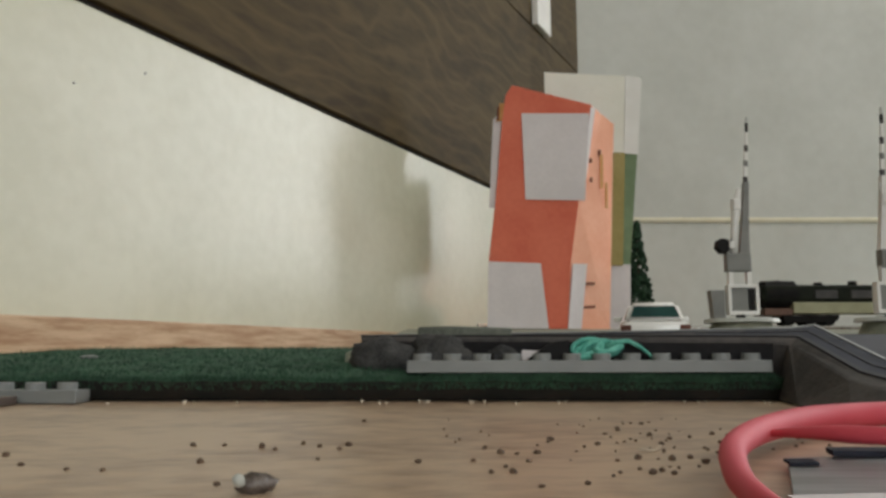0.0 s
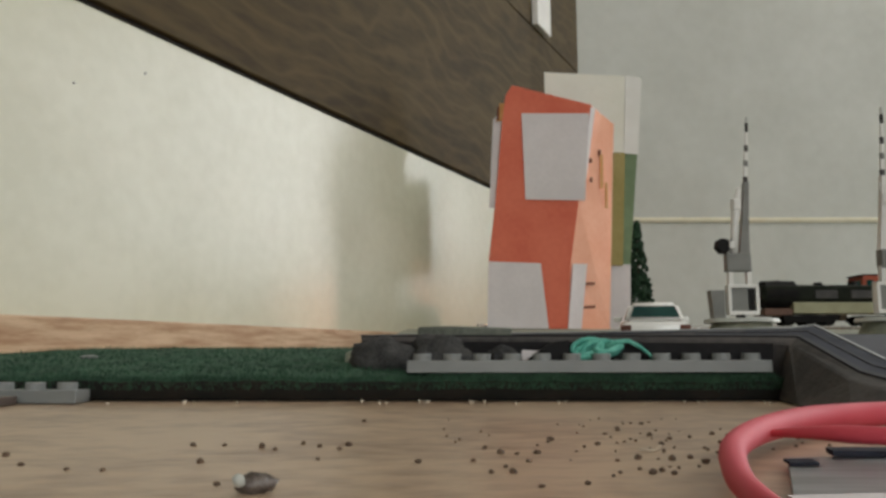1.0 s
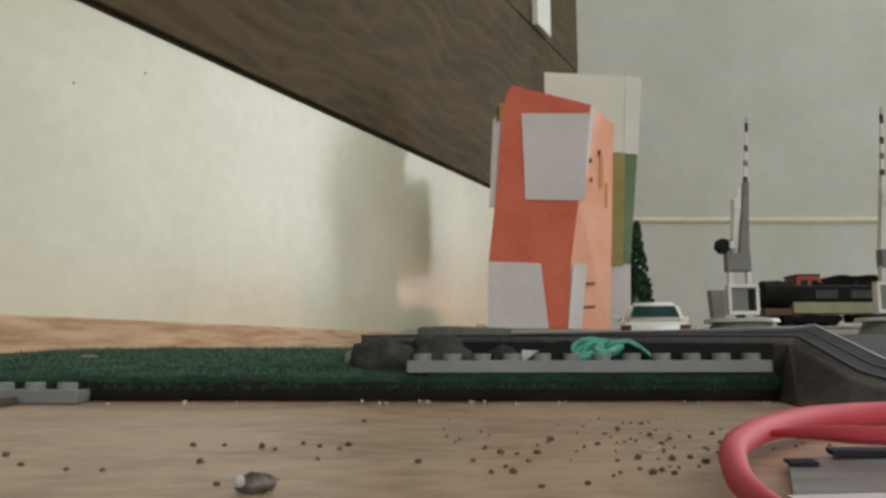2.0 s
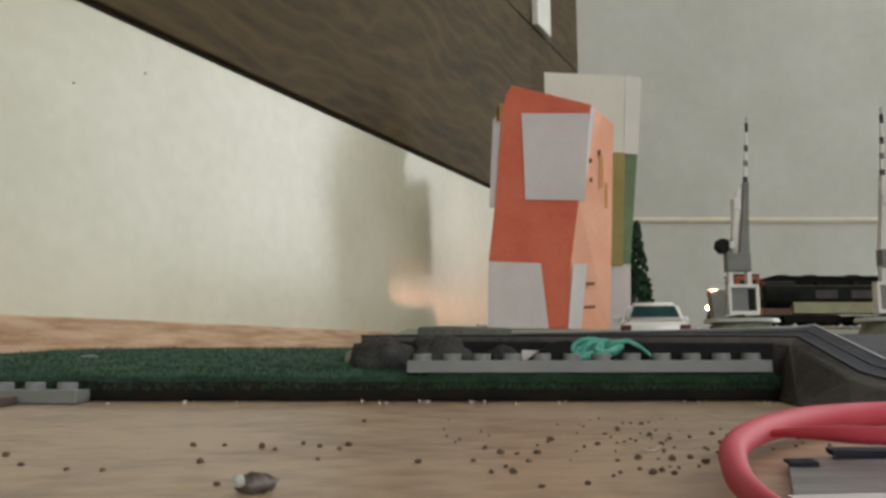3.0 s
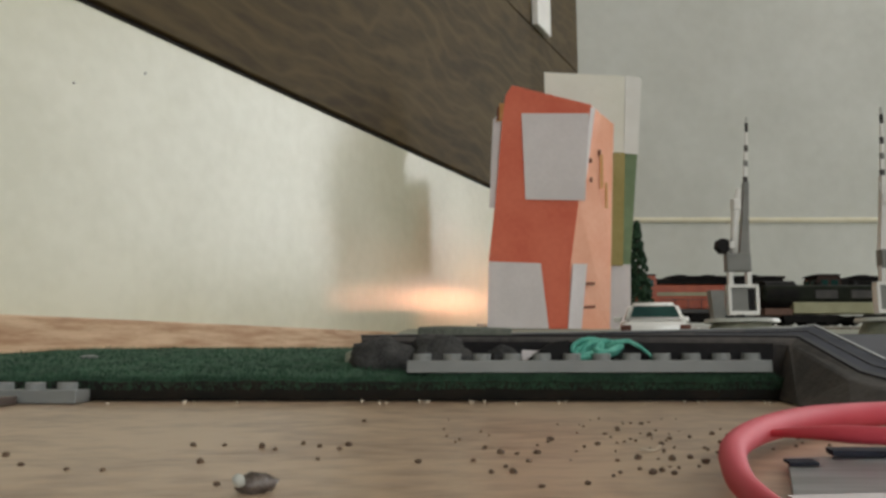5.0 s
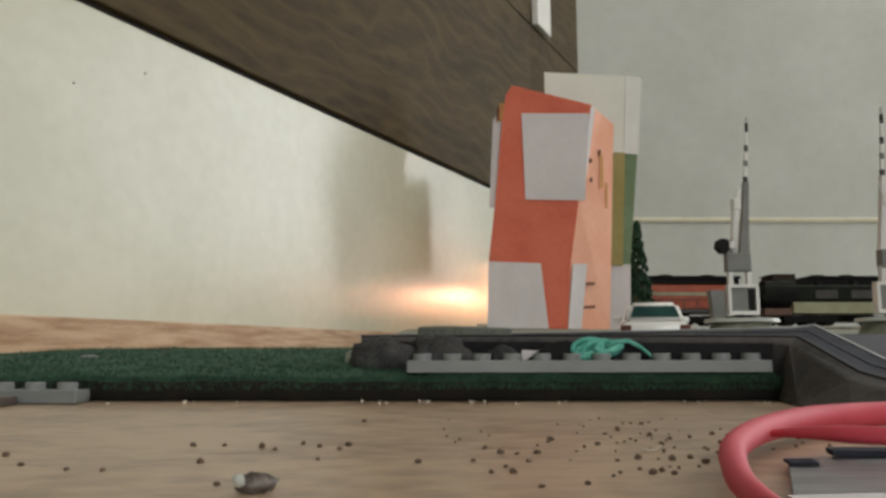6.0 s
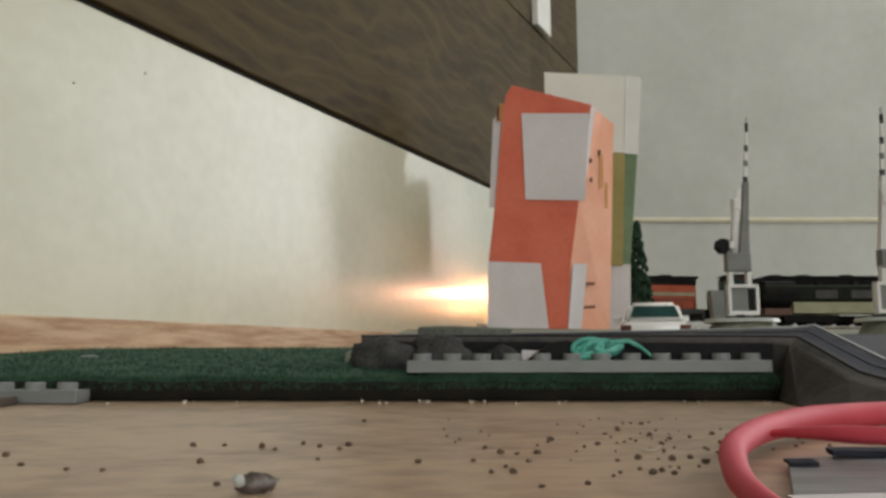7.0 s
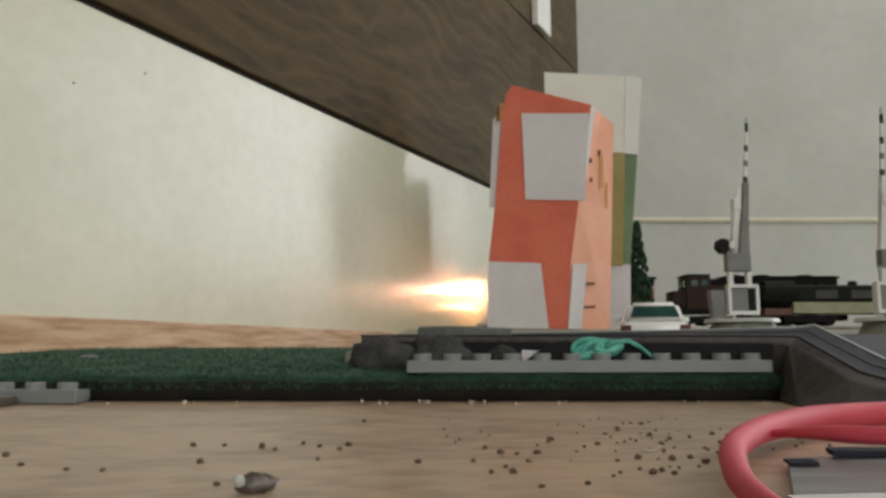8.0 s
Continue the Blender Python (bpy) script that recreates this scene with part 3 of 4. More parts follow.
def scissors():
    """Red scissor handles lying on the table, only partly in view."""
    t = thing("scissors", pose(0, 0, 0), "red plastic scissor handles lying on the wooden table", "scissors")
    bm = bmesh.new()
    loop = [(0.0255, 0.030), (0.0203, 0.042), (0.0212, 0.054), (0.0246, 0.0665), (0.0305, 0.082), (0.0400, 0.0985), (0.0530, 0.114), (0.0690, 0.1245),
            (0.0880, 0.130), (0.110, 0.130), (0.130, 0.122), (0.142, 0.104), (0.144, 0.080), (0.134, 0.056), (0.114, 0.036), (0.086, 0.024), (0.056, 0.020)]
    path = smooth_path([(x, y, 0.0029) for x, y in loop + loop[:1]], 6)[:-1]
    tube(bm, path, [0.0009 + 0.0010 * min(1, max(0, (p.y - 0.050) / 0.065)) for p in path], 14, closed=True)
    part("handle", bm, M_RED, t, smooth=True)
    bm = bmesh.new()
    rest = smooth_path([(0.0395, 0.0975, 0.0026), (0.0430, 0.0900, 0.0034), (0.0480, 0.0850, 0.0036), (0.0560, 0.0825, 0.0036), (0.068, 0.081, 0.0036), (0.09, 0.080, 0.0036), (0.12, 0.081, 0.0034), (0.1435, 0.086, 0.003)], 6)
    tube(bm, rest, [min(0.0010, 0.0003 + 0.00008 * i) for i in range(len(rest))], 12)
    part("thumb_rest", bm, M_RED, t, smooth=True)
    t2 = thing("metal_strip", pose(0, 0, 0.0003), "flat grey steel strip with dark bars", "metal strip")
    bm = bmesh.new()
    prism(bm, [(0.0262, 0.0590), (0.090, 0.0635), (0.100, 0.0920), (0.0380, 0.0870)], 0.0, 0.0008, axis="z")
    part("strip", bm, M_STEEL, t2)
    bm = bmesh.new()
    prism(bm, [(0.0352, 0.0800), (0.0382, 0.0800), (0.0388, 0.0830), (0.0358, 0.0830)], 0.0009, 0.0012, axis="z")
    part("dark_bar", bm, M_STRIP, t2, "short blue-black bar")
    bm = bmesh.new()
    prism(bm, [(0.0430, 0.0868), (0.092, 0.0862), (0.094, 0.0895), (0.0440, 0.0905)], 0.0009, 0.0015, axis="z")
    part("dark_bar", bm, M_STRIP, t2, "blue-black bar")
    t3 = thing("paper_sheet", pose(0, 0, 0.0003), "white folded paper edge on the table", "paper")
    bm = bmesh.new()
    prism(bm, [(0.0230, 0.045), (0.080, 0.045), (0.080, 0.0620), (0.0460, 0.0600), (0.0250, 0.0575)], 0.0012, 0.0020, axis="z")
    part("sheet", bm, M_PAPER, t3)


scissors()


def crumbs():
    rnd = random.Random(3)
    def crumb(name, x, y, s, material, label, group):
        bm = bmesh.new()
        bmesh.ops.create_icosphere(bm, subdivisions=1, radius=s)
        for v in bm.verts:
            v.co = Vector((v.co.x * rnd.uniform(0.7, 1.4), v.co.y * rnd.uniform(0.7, 1.3), v.co.z * rnd.uniform(0.5, 1.0)))
        ob = link_mesh(name, bm, material)
        ob.matrix_basis = pose(x, y, s * 0.45, 0, 0, rnd.uniform(0, 360))
        tagged(ob, label, "crumb", group)
    # places in millimetres
    for x, y in ((5.5, 103.4), (3.5, 91.3), (7.2, 98.8), (5.1, 82.8), (6.9, 86.8), (7.3, 82.8), (9.2, 97.7), (9.9, 91.3), (11.8, 98.8), (15.5, 113.2), (9.3, 74.3), (13.9, 75.9), (21.2, 107.7), (24.9, 120.9), (28.4, 127.9), (18.6, 82.8), (34.9, 137.8), (23.1, 93.6), (31.4, 119.3), (29.9, 107.7), (33.1, 114.7), (27, 92.7), (21.8, 82.1), (23.3, 84), (24.1, 82.1), (36.7, 116.9), (29.5, 94.1), (30.1, 90.3), (41.4, 120.9), (38.7, 109.7), (-53.4, 96.2), (-47.1, 88.1), (-40.6, 85.2), (-36.2, 84), (-33.8, 106.5), (-27.8, 90.3), (-29.5, 106.5), (-24.1, 104.6), (-21.8, 102.2), (-19.2, 108.4), (-14.7, 92.7), (-16.5, 105.2), (-13.5, 102.2), (-12.8, 106.5), (-14.4, 143.4), (-21.5, 75.3), (-2.8, 90.3)):
        crumb("crumb", x / 1000, y / 1000, rnd.uniform(0.00030, 0.00055) * (y / 95) ** 0.5, M_CRUMB, "tiny dark crumb on the wooden table", "dark crumbs on the table")
    for k in range(70):
        y = rnd.uniform(0.078, 0.15)
        crumb("crumb", rnd.gauss(0.028, 0.012) * y / 0.1, y, rnd.uniform(0.00016, 0.0003), M_CRUMB, "tiny dark crumb on the wooden table", "dark crumbs on the table")
    for k in range(50):
        crumb("pale_crumb", rnd.uniform(-0.095, 0.084), rnd.gauss(0.1965, 0.0026), rnd.uniform(0.00015, 0.00055), M_LCRUMB, "tiny pale crumb by the mat's edge", "pale crumbs by the mat")
    bm = bmesh.new()
    tube(bm, smooth_path([(-0.0014, 0.0002, 0.0004), (-0.0005, -0.0002, 0.0003), (0.0006, -0.0001, 0.0003), (0.0014, 0.0004, 0.0008)], 5), 0.00022, 6)
    ob = link_mesh("shaving", bm, M_LCRUMB, True)
    ob.matrix_basis = pose(0.0264, 0.1000, 0.0)
    tagged(ob, "tiny pale curled shaving on the wooden table", "shaving")
    bm = bmesh.new()
    bmesh.ops.create_icosphere(bm, subdivisions=3, radius=1)
    for v in bm.verts:
        d = v.co.normalized()
        f = 1 + 0.35 * noise.noise(d * 2.2) + 0.15 * noise.noise(d * 5)
        v.co = Vector((d.x * 0.0018 * f, d.y * 0.0013 * f, d.z * 0.0010 * f))
    ob = link_mesh("pebble", bm, M_FOIL, True)
    ob.matrix_basis = pose(-0.0169, 0.0715, 0.0008)
    tagged(ob, "small shiny grey pebble on the wooden table", "pebble")
    # White glint on the pebble's left, modelled as a pale lump.
    bm = bmesh.new()
    bmesh.ops.create_icosphere(bm, subdivisions=2, radius=0.00062)
    for v in bm.verts:
        v.co *= 1 + 0.3 * noise.noise(v.co * 1800)
    ob = link_mesh("pebble", bm, M_PALE, True)
    ob.matrix_basis = pose(-0.0181, 0.0702, 0.0013)
    tagged(ob, "tiny pale lump as the glint on a grey pebble", "pebble")
    bm = bmesh.new()
    bmesh.ops.create_icosphere(bm, subdivisions=2, radius=0.0017)
    bmesh.ops.scale(bm, vec=(1.8, 0.8, 0.45), verts=bm.verts)
    ob = link_mesh("pebble", bm, M_LEGO, True)
    ob.matrix_basis = pose(-0.115, 0.252, 0.0112)
    tagged(ob, "small pale pebble on the grass mat", "pebble")


crumbs()


# ---- the paper tower ----
def tower():
    z0 = 0.0338
    t = thing("paper_tower", pose(0, 0, 0), "model tower folded from orange, salmon, green and white card", "model building")

    def sheet(name, pts, material, label, d=(0, 0.0012, 0)):
        """A card with thickness, from corners in space."""
        bm = bmesh.new()
        a = [bm.verts.new(p) for p in pts]
        b = [bm.verts.new(Vector(p) + Vector(d)) for p in pts]
        k = len(pts)
        bm.faces.new(a)
        bm.faces.new(b[::-1])
        for i in range(k):
            bm.faces.new((a[i], b[i], b[(i + 1) % k], a[(i + 1) % k]))
        return part(name, bm, material, t, label)

    sheet("front_card", [(0.0393, 0.68, z0), (0.1102, 0.68, z0), (0.1139, 0.68, 0.0914), (0.1223, 0.68, 0.1473), (0.1350, 0.68, 0.2349), (0.1362, 0.68, 0.2381), (0.0635, 0.68, 0.2569), (0.0575, 0.68, 0.2470), (0.0540, 0.68, 0.2226), (0.0468, 0.68, 0.1432), (0.0408, 0.68, 0.0929)], M_ORANGE, "orange card front")
    sheet("front_label", [(0.0743, 0.6785, 0.1496), (0.1280, 0.6785, 0.1486), (0.1336, 0.6785, 0.2296), (0.0718, 0.6785, 0.2296)], M_PAPER, "blank white paper square", (0, 0.0006, 0))
    sheet("foot_label", [(0.0391, 0.6785, z0), (0.0932, 0.6785, z0), (0.0870, 0.6785, 0.0918), (0.0406, 0.6785, 0.0933)], M_PAPER, "blank white paper foot", (0, 0.0006, 0))
    sheet("edge_card", [(0.0420, 0.684, 0.1429), (0.0500, 0.684, 0.1439), (0.0570, 0.684, 0.2292), (0.0530, 0.684, 0.2330), (0.0462, 0.684, 0.2250)], M_PAPER, "pale paper strip along the edge")
    sheet("edge_tab", [(0.0487, 0.682, 0.2237), (0.0565, 0.682, 0.2237), (0.0624, 0.682, 0.2398), (0.0525, 0.682, 0.2404)], M_OCHRE, "ochre paper tab")
    sheet("edge_mark", [(0.0491, 0.6795, 0.2235), (0.0512, 0.6795, 0.2235), (0.0518, 0.6795, 0.2358), (0.0497, 0.6795, 0.2358)], M_INK, "dark ink mark", (0, 0.0005, 0))
    sheet("side_card", [(0.1103, 0.6812, z0), (0.1543, 0.7120, z0), (0.1634, 0.7120, 0.2296), (0.1500, 0.7000, 0.2350), (0.1363, 0.6812, 0.2381), (0.1224, 0.6812, 0.1473), (0.1140, 0.6812, 0.0914)], M_SALMON, "pale salmon card side", (-0.0008, 0.0010, 0))
    sheet("side_foot", [(0.1100, 0.6795, z0), (0.1232, 0.6890, z0), (0.1298, 0.6890, 0.0922), (0.1155, 0.6795, 0.0915)], M_PAPER, "white paper strip on the side", (0.0005, -0.0006, 0))
    sheet("back_card", [(0.0995, 0.722, z0), (0.1750, 0.722, z0), (0.1777, 0.722, 0.0979), (0.1877, 0.722, 0.2034), (0.1942, 0.722, 0.2800), (0.1000, 0.722, 0.2840)], M_GREENC, "green card back")
    sheet("back_label", [(0.0991, 0.7205, 0.2040), (0.1750, 0.7205, 0.2034), (0.1785, 0.7205, 0.2808), (0.0991, 0.7205, 0.2847)], M_CARDW, "cream paper top on the green card", (0, 0.0006, 0))
    sheet("back_fold", [(0.1745, 0.7195, 0.2030), (0.1885, 0.7215, 0.2024), (0.1912, 0.7215, 0.2400), (0.1944, 0.7215, 0.2770), (0.1934, 0.7215, 0.2796), (0.1780, 0.7195, 0.2811)], M_WHITE, "white paper flap folded over the edge", (0, 0.0006, 0))
    sheet("back_strip", [(0.1555, 0.7175, 0.0940), (0.1700, 0.7195, 0.0940), (0.1752, 0.7195, 0.2035), (0.1640, 0.7175, 0.2035)], M_OLIVE, "olive printed strip beside the salmon side", (0, 0.0006, 0))
    sheet("back_foot", [(0.150, 0.7205, z0), (0.1752, 0.7205, z0), (0.1774, 0.7205, 0.0955), (0.150, 0.7205, 0.0955)], M_PAPER, "white paper foot on the green card", (0, 0.0006, 0))
    sheet("left_side", [(0.0400, 0.6815, z0), (0.0425, 0.7000, z0), (0.0465, 0.7000, 0.0950), (0.0490, 0.7140, 0.0950), (0.0580, 0.7140, 0.2340), (0.0560, 0.6815, 0.2340), (0.0475, 0.6815, 0.1432)], M_ORANGE, "orange card side facing the white panel", (0.0010, 0, 0))
    sheet("left_label", [(0.0478, 0.6850, 0.1480), (0.0500, 0.7130, 0.1480), (0.0568, 0.7130, 0.2300), (0.0548, 0.6850, 0.2300)], M_PAPER, "blank white paper square on the side", (0.0006, 0, 0))
    # Unseen wing and rear cards shape the panel's shadow; their gap passes the headlights.
    sheet("shade_wing", [(0.0495, 0.7145, 0.0950), (0.0530, 0.7440, 0.0950), (0.0600, 0.7440, 0.1900), (0.0560, 0.7145, 0.1900)], M_GREENC, "unseen green card wing added to shade the white panel", (0.0010, 0, 0))
    sheet("shade_rear", [(0.0545, 0.7440, 0.0950), (0.1000, 0.7240, 0.0950), (0.1000, 0.7240, 0.1900), (0.0610, 0.7440, 0.1900)], M_GREENC, "unseen green card rear added to shade the white panel")
    sheet("shade_wing", [(0.0428, 0.7010, z0), (0.0470, 0.7440, z0), (0.0492, 0.7440, 0.0600), (0.0442, 0.7010, 0.0600)], M_GREENC, "unseen green card wing added to shade the white panel", (0.0010, 0, 0))
    sheet("shade_rear", [(0.0485, 0.7440, z0), (0.1000, 0.7240, z0), (0.1000, 0.7240, 0.0600), (0.0507, 0.7440, 0.0600)], M_GREENC, "unseen green card rear added to shade the white panel")
    for x, z, w, h, m in ((0.1345, 0.168, 0.0022, 0.004, M_INK), (0.1345, 0.186, 0.0022, 0.004, M_INK), (0.1455, 0.164, 0.0030, 0.032, M_OCHRE), (0.1442, 0.194, 0.0024, 0.006, M_INK), (0.1505, 0.146, 0.0022, 0.024, M_OCHRE)):
        y = 0.6806 + (x - 0.1201) * 0.72 - 0.0022
        sheet("ink_mark", [(x, y, z), (x + w, y + 0.72 * w, z), (x + w + 0.0004, y + 0.72 * w, z + h), (x + 0.0004, y, z + h)], m, "", (0.0004, -0.0004, 0))
    sheet("corner_fold", [(0.1225, 0.6795, 0.150), (0.1270, 0.6830, 0.150), (0.1400, 0.6840, 0.236), (0.1352, 0.6795, 0.236)], M_PAPER, "white folded corner strip", (0.0004, -0.0004, 0))
    for z in (0.052, 0.073):
        sheet("ink_mark", [(0.1265, 0.6885, z), (0.1375, 0.6962, z + 0.001), (0.1375, 0.6962, z + 0.0032), (0.1265, 0.6885, z + 0.0022)], M_INK, "", (0.0004, -0.0005, 0))


tower()


def fir():
    t = thing("fir_tree", pose(0.1905, 0.745, 0.0345), "narrow dark green model fir tree beside the tower", "tree")
    rnd = random.Random(8)
    bm = bmesh.new()
    cyl(bm, (0, 0, 0), (0, 0, 0.104), 0.0018, 0.0004, 8)
    part("trunk", bm, M_TRUNK, t)
    bm = bmesh.new()
    for k in range(620):
        h = rnd.random() ** 1.25
        r = 0.0122 * (1 - h) ** 0.75 * rnd.uniform(0.45, 1.1) + 0.001
        a = rnd.random() * 6.283
        p = Vector((r * math.cos(a), r * math.sin(a), 0.012 + 0.093 * h))
        vs = bmesh.ops.create_icosphere(bm, subdivisions=1, radius=rnd.uniform(0.0013, 0.0028))["verts"]
        m = Matrix.Translation(p) @ Euler((rnd.random() * 3, rnd.random() * 3, rnd.random() * 3)).to_matrix().to_4x4() @ Matrix.Diagonal((1.5, 0.9, 0.6, 1))
        bmesh.ops.transform(bm, matrix=m, verts=vs)
    part("crown", bm, M_TREE, t)


fir()


def car():
    """A white model car seen from behind."""
    t = thing("model_car", pose(0.0725, 0.268, 0.0139, 2.7, 0, -12), "white model hatchback with dark teal rear window", "car")
    L, W = 0.045, 0.0103
    bm = bmesh.new()
    box(bm, -W, W, -L / 2, L / 2, 0.0025, 0.0095, bevel=0.0014)
    part("body", bm, M_CARP, t, smooth=True)
    bm = bmesh.new()
    lo = [(-0.0095, -0.0215), (0.0095, -0.0215), (0.0095, 0.010), (-0.0095, 0.010)]
    hi = [(-0.0074, -0.0165), (0.0074, -0.0165), (0.0074, 0.003), (-0.0074, 0.003)]
    a = [bm.verts.new((x, y, 0.0092)) for x, y in lo]
    b = [bm.verts.new((x, y, 0.0158)) for x, y in hi]
    bm.faces.new(a), bm.faces.new(b)
    for i in range(4):
        bm.faces.new((a[i], a[(i + 1) % 4], b[(i + 1) % 4], b[i]))
    bmesh.ops.bevel(bm, geom=bm.edges[:], offset=0.0012, segments=3, affect="EDGES")
    part("cabin", bm, M_CARP, t, smooth=True)
    bm = bmesh.new()
    q = [(-0.0076, -0.02025, 0.0111), (0.0076, -0.02025, 0.0111), (0.0064, -0.0176, 0.0146), (-0.0064, -0.0176, 0.0146)]
    a = [bm.verts.new(p) for p in q]
    b = [bm.verts.new((x, y - 0.0006, z)) for x, y, z in q]
    bm.faces.new(a), bm.faces.new(b)
    for i in range(4):
        bm.faces.new((a[i], a[(i + 1) % 4], b[(i + 1) % 4], b[i]))
    part("rear_window", bm, M_CGLASS, t, "dark teal rear window")
    for sx in (-1, 1):
        bm = bmesh.new()
        box(bm, sx * 0.0092 - 0.0017, sx * 0.0092 + 0.0017, -0.0230, -0.0190, 0.0058, 0.0086, bevel=0.0003)
        part("tail_lamp", bm, M_TAIL, t, "amber tail lamp")
        bm = bmesh.new()
        box(bm, sx * 0.0114 - 0.0013, sx * 0.0114 + 0.0013, 0.001, 0.0026, 0.0092, 0.0110, bevel=0.0003)
        part("mirror", bm, M_CARP, t)
        for y in (-0.0135, 0.0135):
            bm = bmesh.new()
            cyl(bm, (sx * 0.0075, y, 0.0036), (sx * 0.0102, y, 0.0036), 0.0036, seg=20)
            part("wheel", bm, M_BLACK, t)
    bm = bmesh.new()
    box(bm, -0.0095, 0.0095, -0.0236, -0.0215, 0.0030, 0.0052, bevel=0.0004)
    part("bumper", bm, M_CARP, t)


car()


def crossing_gate(m, label, weight=True, lean=0.075, arm=None):
    """A level-crossing gate with its striped arm raised, on a round foot."""
    t = thing("crossing_gate", m, label, "crossing gate", "crossing gates")
    bm = bmesh.new()
    cyl(bm, (0, 0, 0.0002), (0, 0, 0.0026), 0.0235, 0.0225, 32)
    part("foot", bm, M_PALE, t, "round pale grey foot")
    bm = bmesh.new()
    cyl(bm, (0, 0, -0.0082), (0, 0, 0.0001), 0.022, 0.018, 24)
    part("plinth", bm, M_BOARD, t, "pale grey plinth")
    bm = bmesh.new()
    for a in ((-0.0085, 0.0115, 0.0052, 0.0078), (-0.0085, 0.0115, 0.0228, 0.0250)):
        box(bm, a[0], a[1], -0.003, 0.003, a[2], a[3], bevel=0.0004)
    for x in (-0.0085, 0.0095):
        box(bm, x, x + 0.0022, -0.003, 0.003, 0.0076, 0.0230, bevel=0.0004)
    part("frame", bm, M_WHITE, t, "white open frame")
    bm = bmesh.new()
    box(bm, -0.0062, 0.0093, -0.0008, 0.0022, 0.0078, 0.0228, bevel=0.0005)
    part("motor_box", bm, M_MGREY, t)
    bm = bmesh.new()
    box(bm, 0.0052, 0.0092, -0.0022, -0.001, 0.0085, 0.0220, bevel=0.0003)
    part("motor_cover", bm, M_BLACK, t)
    bm = bmesh.new()
    cyl(bm, (0.0, 0, 0.0024), (0.0, 0, 0.0056), 0.003, 0.003, 14)
    part("foot_stem", bm, M_BLACK, t)
    if weight:
        bm = bmesh.new()
        prism(bm, [(-0.0168, 0.0030), (-0.0095, 0.0030), (-0.0092, 0.0215), (-0.0185, 0.0215)], 0.001, 0.009)
        part("counterweight", bm, M_MGREY, t, "grey tapered counterweight")
    bm = bmesh.new()
    for x in (-0.0072, 0.0048):
        box(bm, x, x + 0.0032, -0.0015, 0.0025, 0.0245, 0.0350, bevel=0.0004)
    part("bracket", bm, M_WHITE, t)
    bm = bmesh.new()
    box(bm, -0.0085, 0.0075, -0.0035, 0.0035, 0.0335, 0.0455, bevel=0.0008)
    part("gear_box", bm, M_MGREY, t, "mid grey gear box")
    bm = bmesh.new()
    mid, top = 0.0040 + lean * 0.025, 0.0040 + lean * 0.048
    prism(bm, [(0.0008, 0.0450), (0.0072, 0.0450), (mid + 0.0020, 0.0700), (top + 0.0016, 0.0930), (top - 0.0016, 0.0930), (mid - 0.0020, 0.0700)], -0.002, 0.002)
    part("arm_root", bm, arm or M_MGREY, t)
    bm = bmesh.new()
    tube(bm, [(-0.0030, 0, 0.0455), (-0.0016, 0, 0.060), (0.0002, 0, 0.074), (0.0030, 0, 0.089)], [0.0026, 0.0021, 0.0028, 0.0015], 10)
    part("strut", bm, M_WHITE, t, "white strut", smooth=True)
    bm = bmesh.new()
    box(bm, -0.0026, 0.0036, -0.003, 0.003, 0.0735, 0.0826, bevel=0.0018)
    part("bell", bm, M_WHITE, t)
    bm = bmesh.new()
    cyl(bm, (-0.0092, -0.003, 0.0505), (-0.0092, 0.003, 0.0505), 0.0046, 0.0056, 7)
    lamp = part("signal_lamp", bm, M_BLACK, t, "black signal lamp hood")
    bm = bmesh.new()
    box(bm, -0.0066, -0.0030, -0.0046, -0.0032, 0.0485, 0.0530, bevel=0.0003)
    part("lamp_tag", bm, M_WHITE, lamp)
    x, z = top, 0.0931
    for h, w, m in ((0.004, 0.0027, M_LGREY), (0.007, 0.0026, M_WHITE), (0.004, 0.0024, M_MGREY), (0.006, 0.0022, M_WHITE), (0.0045, 0.0020, M_LGREY), (0.009, 0.0018, M_WHITE),
                    (0.0062, 0.0017, M_BLACK), (0.0045, 0.0014, M_PALE)):
        bm = bmesh.new()
        box(bm, x - w / 2, x + w / 2, -0.0008, 0.0008, z, z + h, bevel=0.0002)
        part("arm_band", bm, m, t)
        z, x = z + h, x + lean * h
    return t


crossing_gate(pose(0.1936, 0.50, 0.0317), "grey and white crossing gate with raised striped arm")
crossing_gate(pose(0.2822, 0.48, 0.0317, 0, 0, 180), "grey and white crossing gate beside the road ramp", weight=False, lean=-0.06, arm=M_WHITE)


# ---- trains ----
def bogie(t, x, n=2, pitch=0.030):
    bm = bmesh.new()
    half = pitch * (n - 1) / 2
    for sy in (-1, 1):
        prism(bm, [(x - half - 0.008, 0.0105), (x + half + 0.008, 0.0105), (x + half + 0.006, 0.005), (x + half - 0.006, 0.0035), (x - half + 0.006, 0.0035), (x - half - 0.006, 0.005)],
              sy * 0.0125 - 0.001, sy * 0.0125 + 0.001)
    box(bm, x - 0.006, x + 0.006, -0.0125, 0.0125, 0.004, 0.011)
    fr = part("bogie_frame", bm, M_LBLACK, t, "black bogie side frame")
    for i in range(n):
        bm = bmesh.new()
        wx = x - half + pitch * i
        for sy in (-1, 1):
            cyl(bm, (wx, sy * 0.0072, 0.0058), (wx, sy * 0.0100, 0.0058), 0.0058, 0.0055, 20)
        cyl(bm, (wx, -0.0075, 0.0058), (wx, 0.0075, 0.0058), 0.0014, seg=8)
        part("wheelset", bm, M_LBLACK, fr)


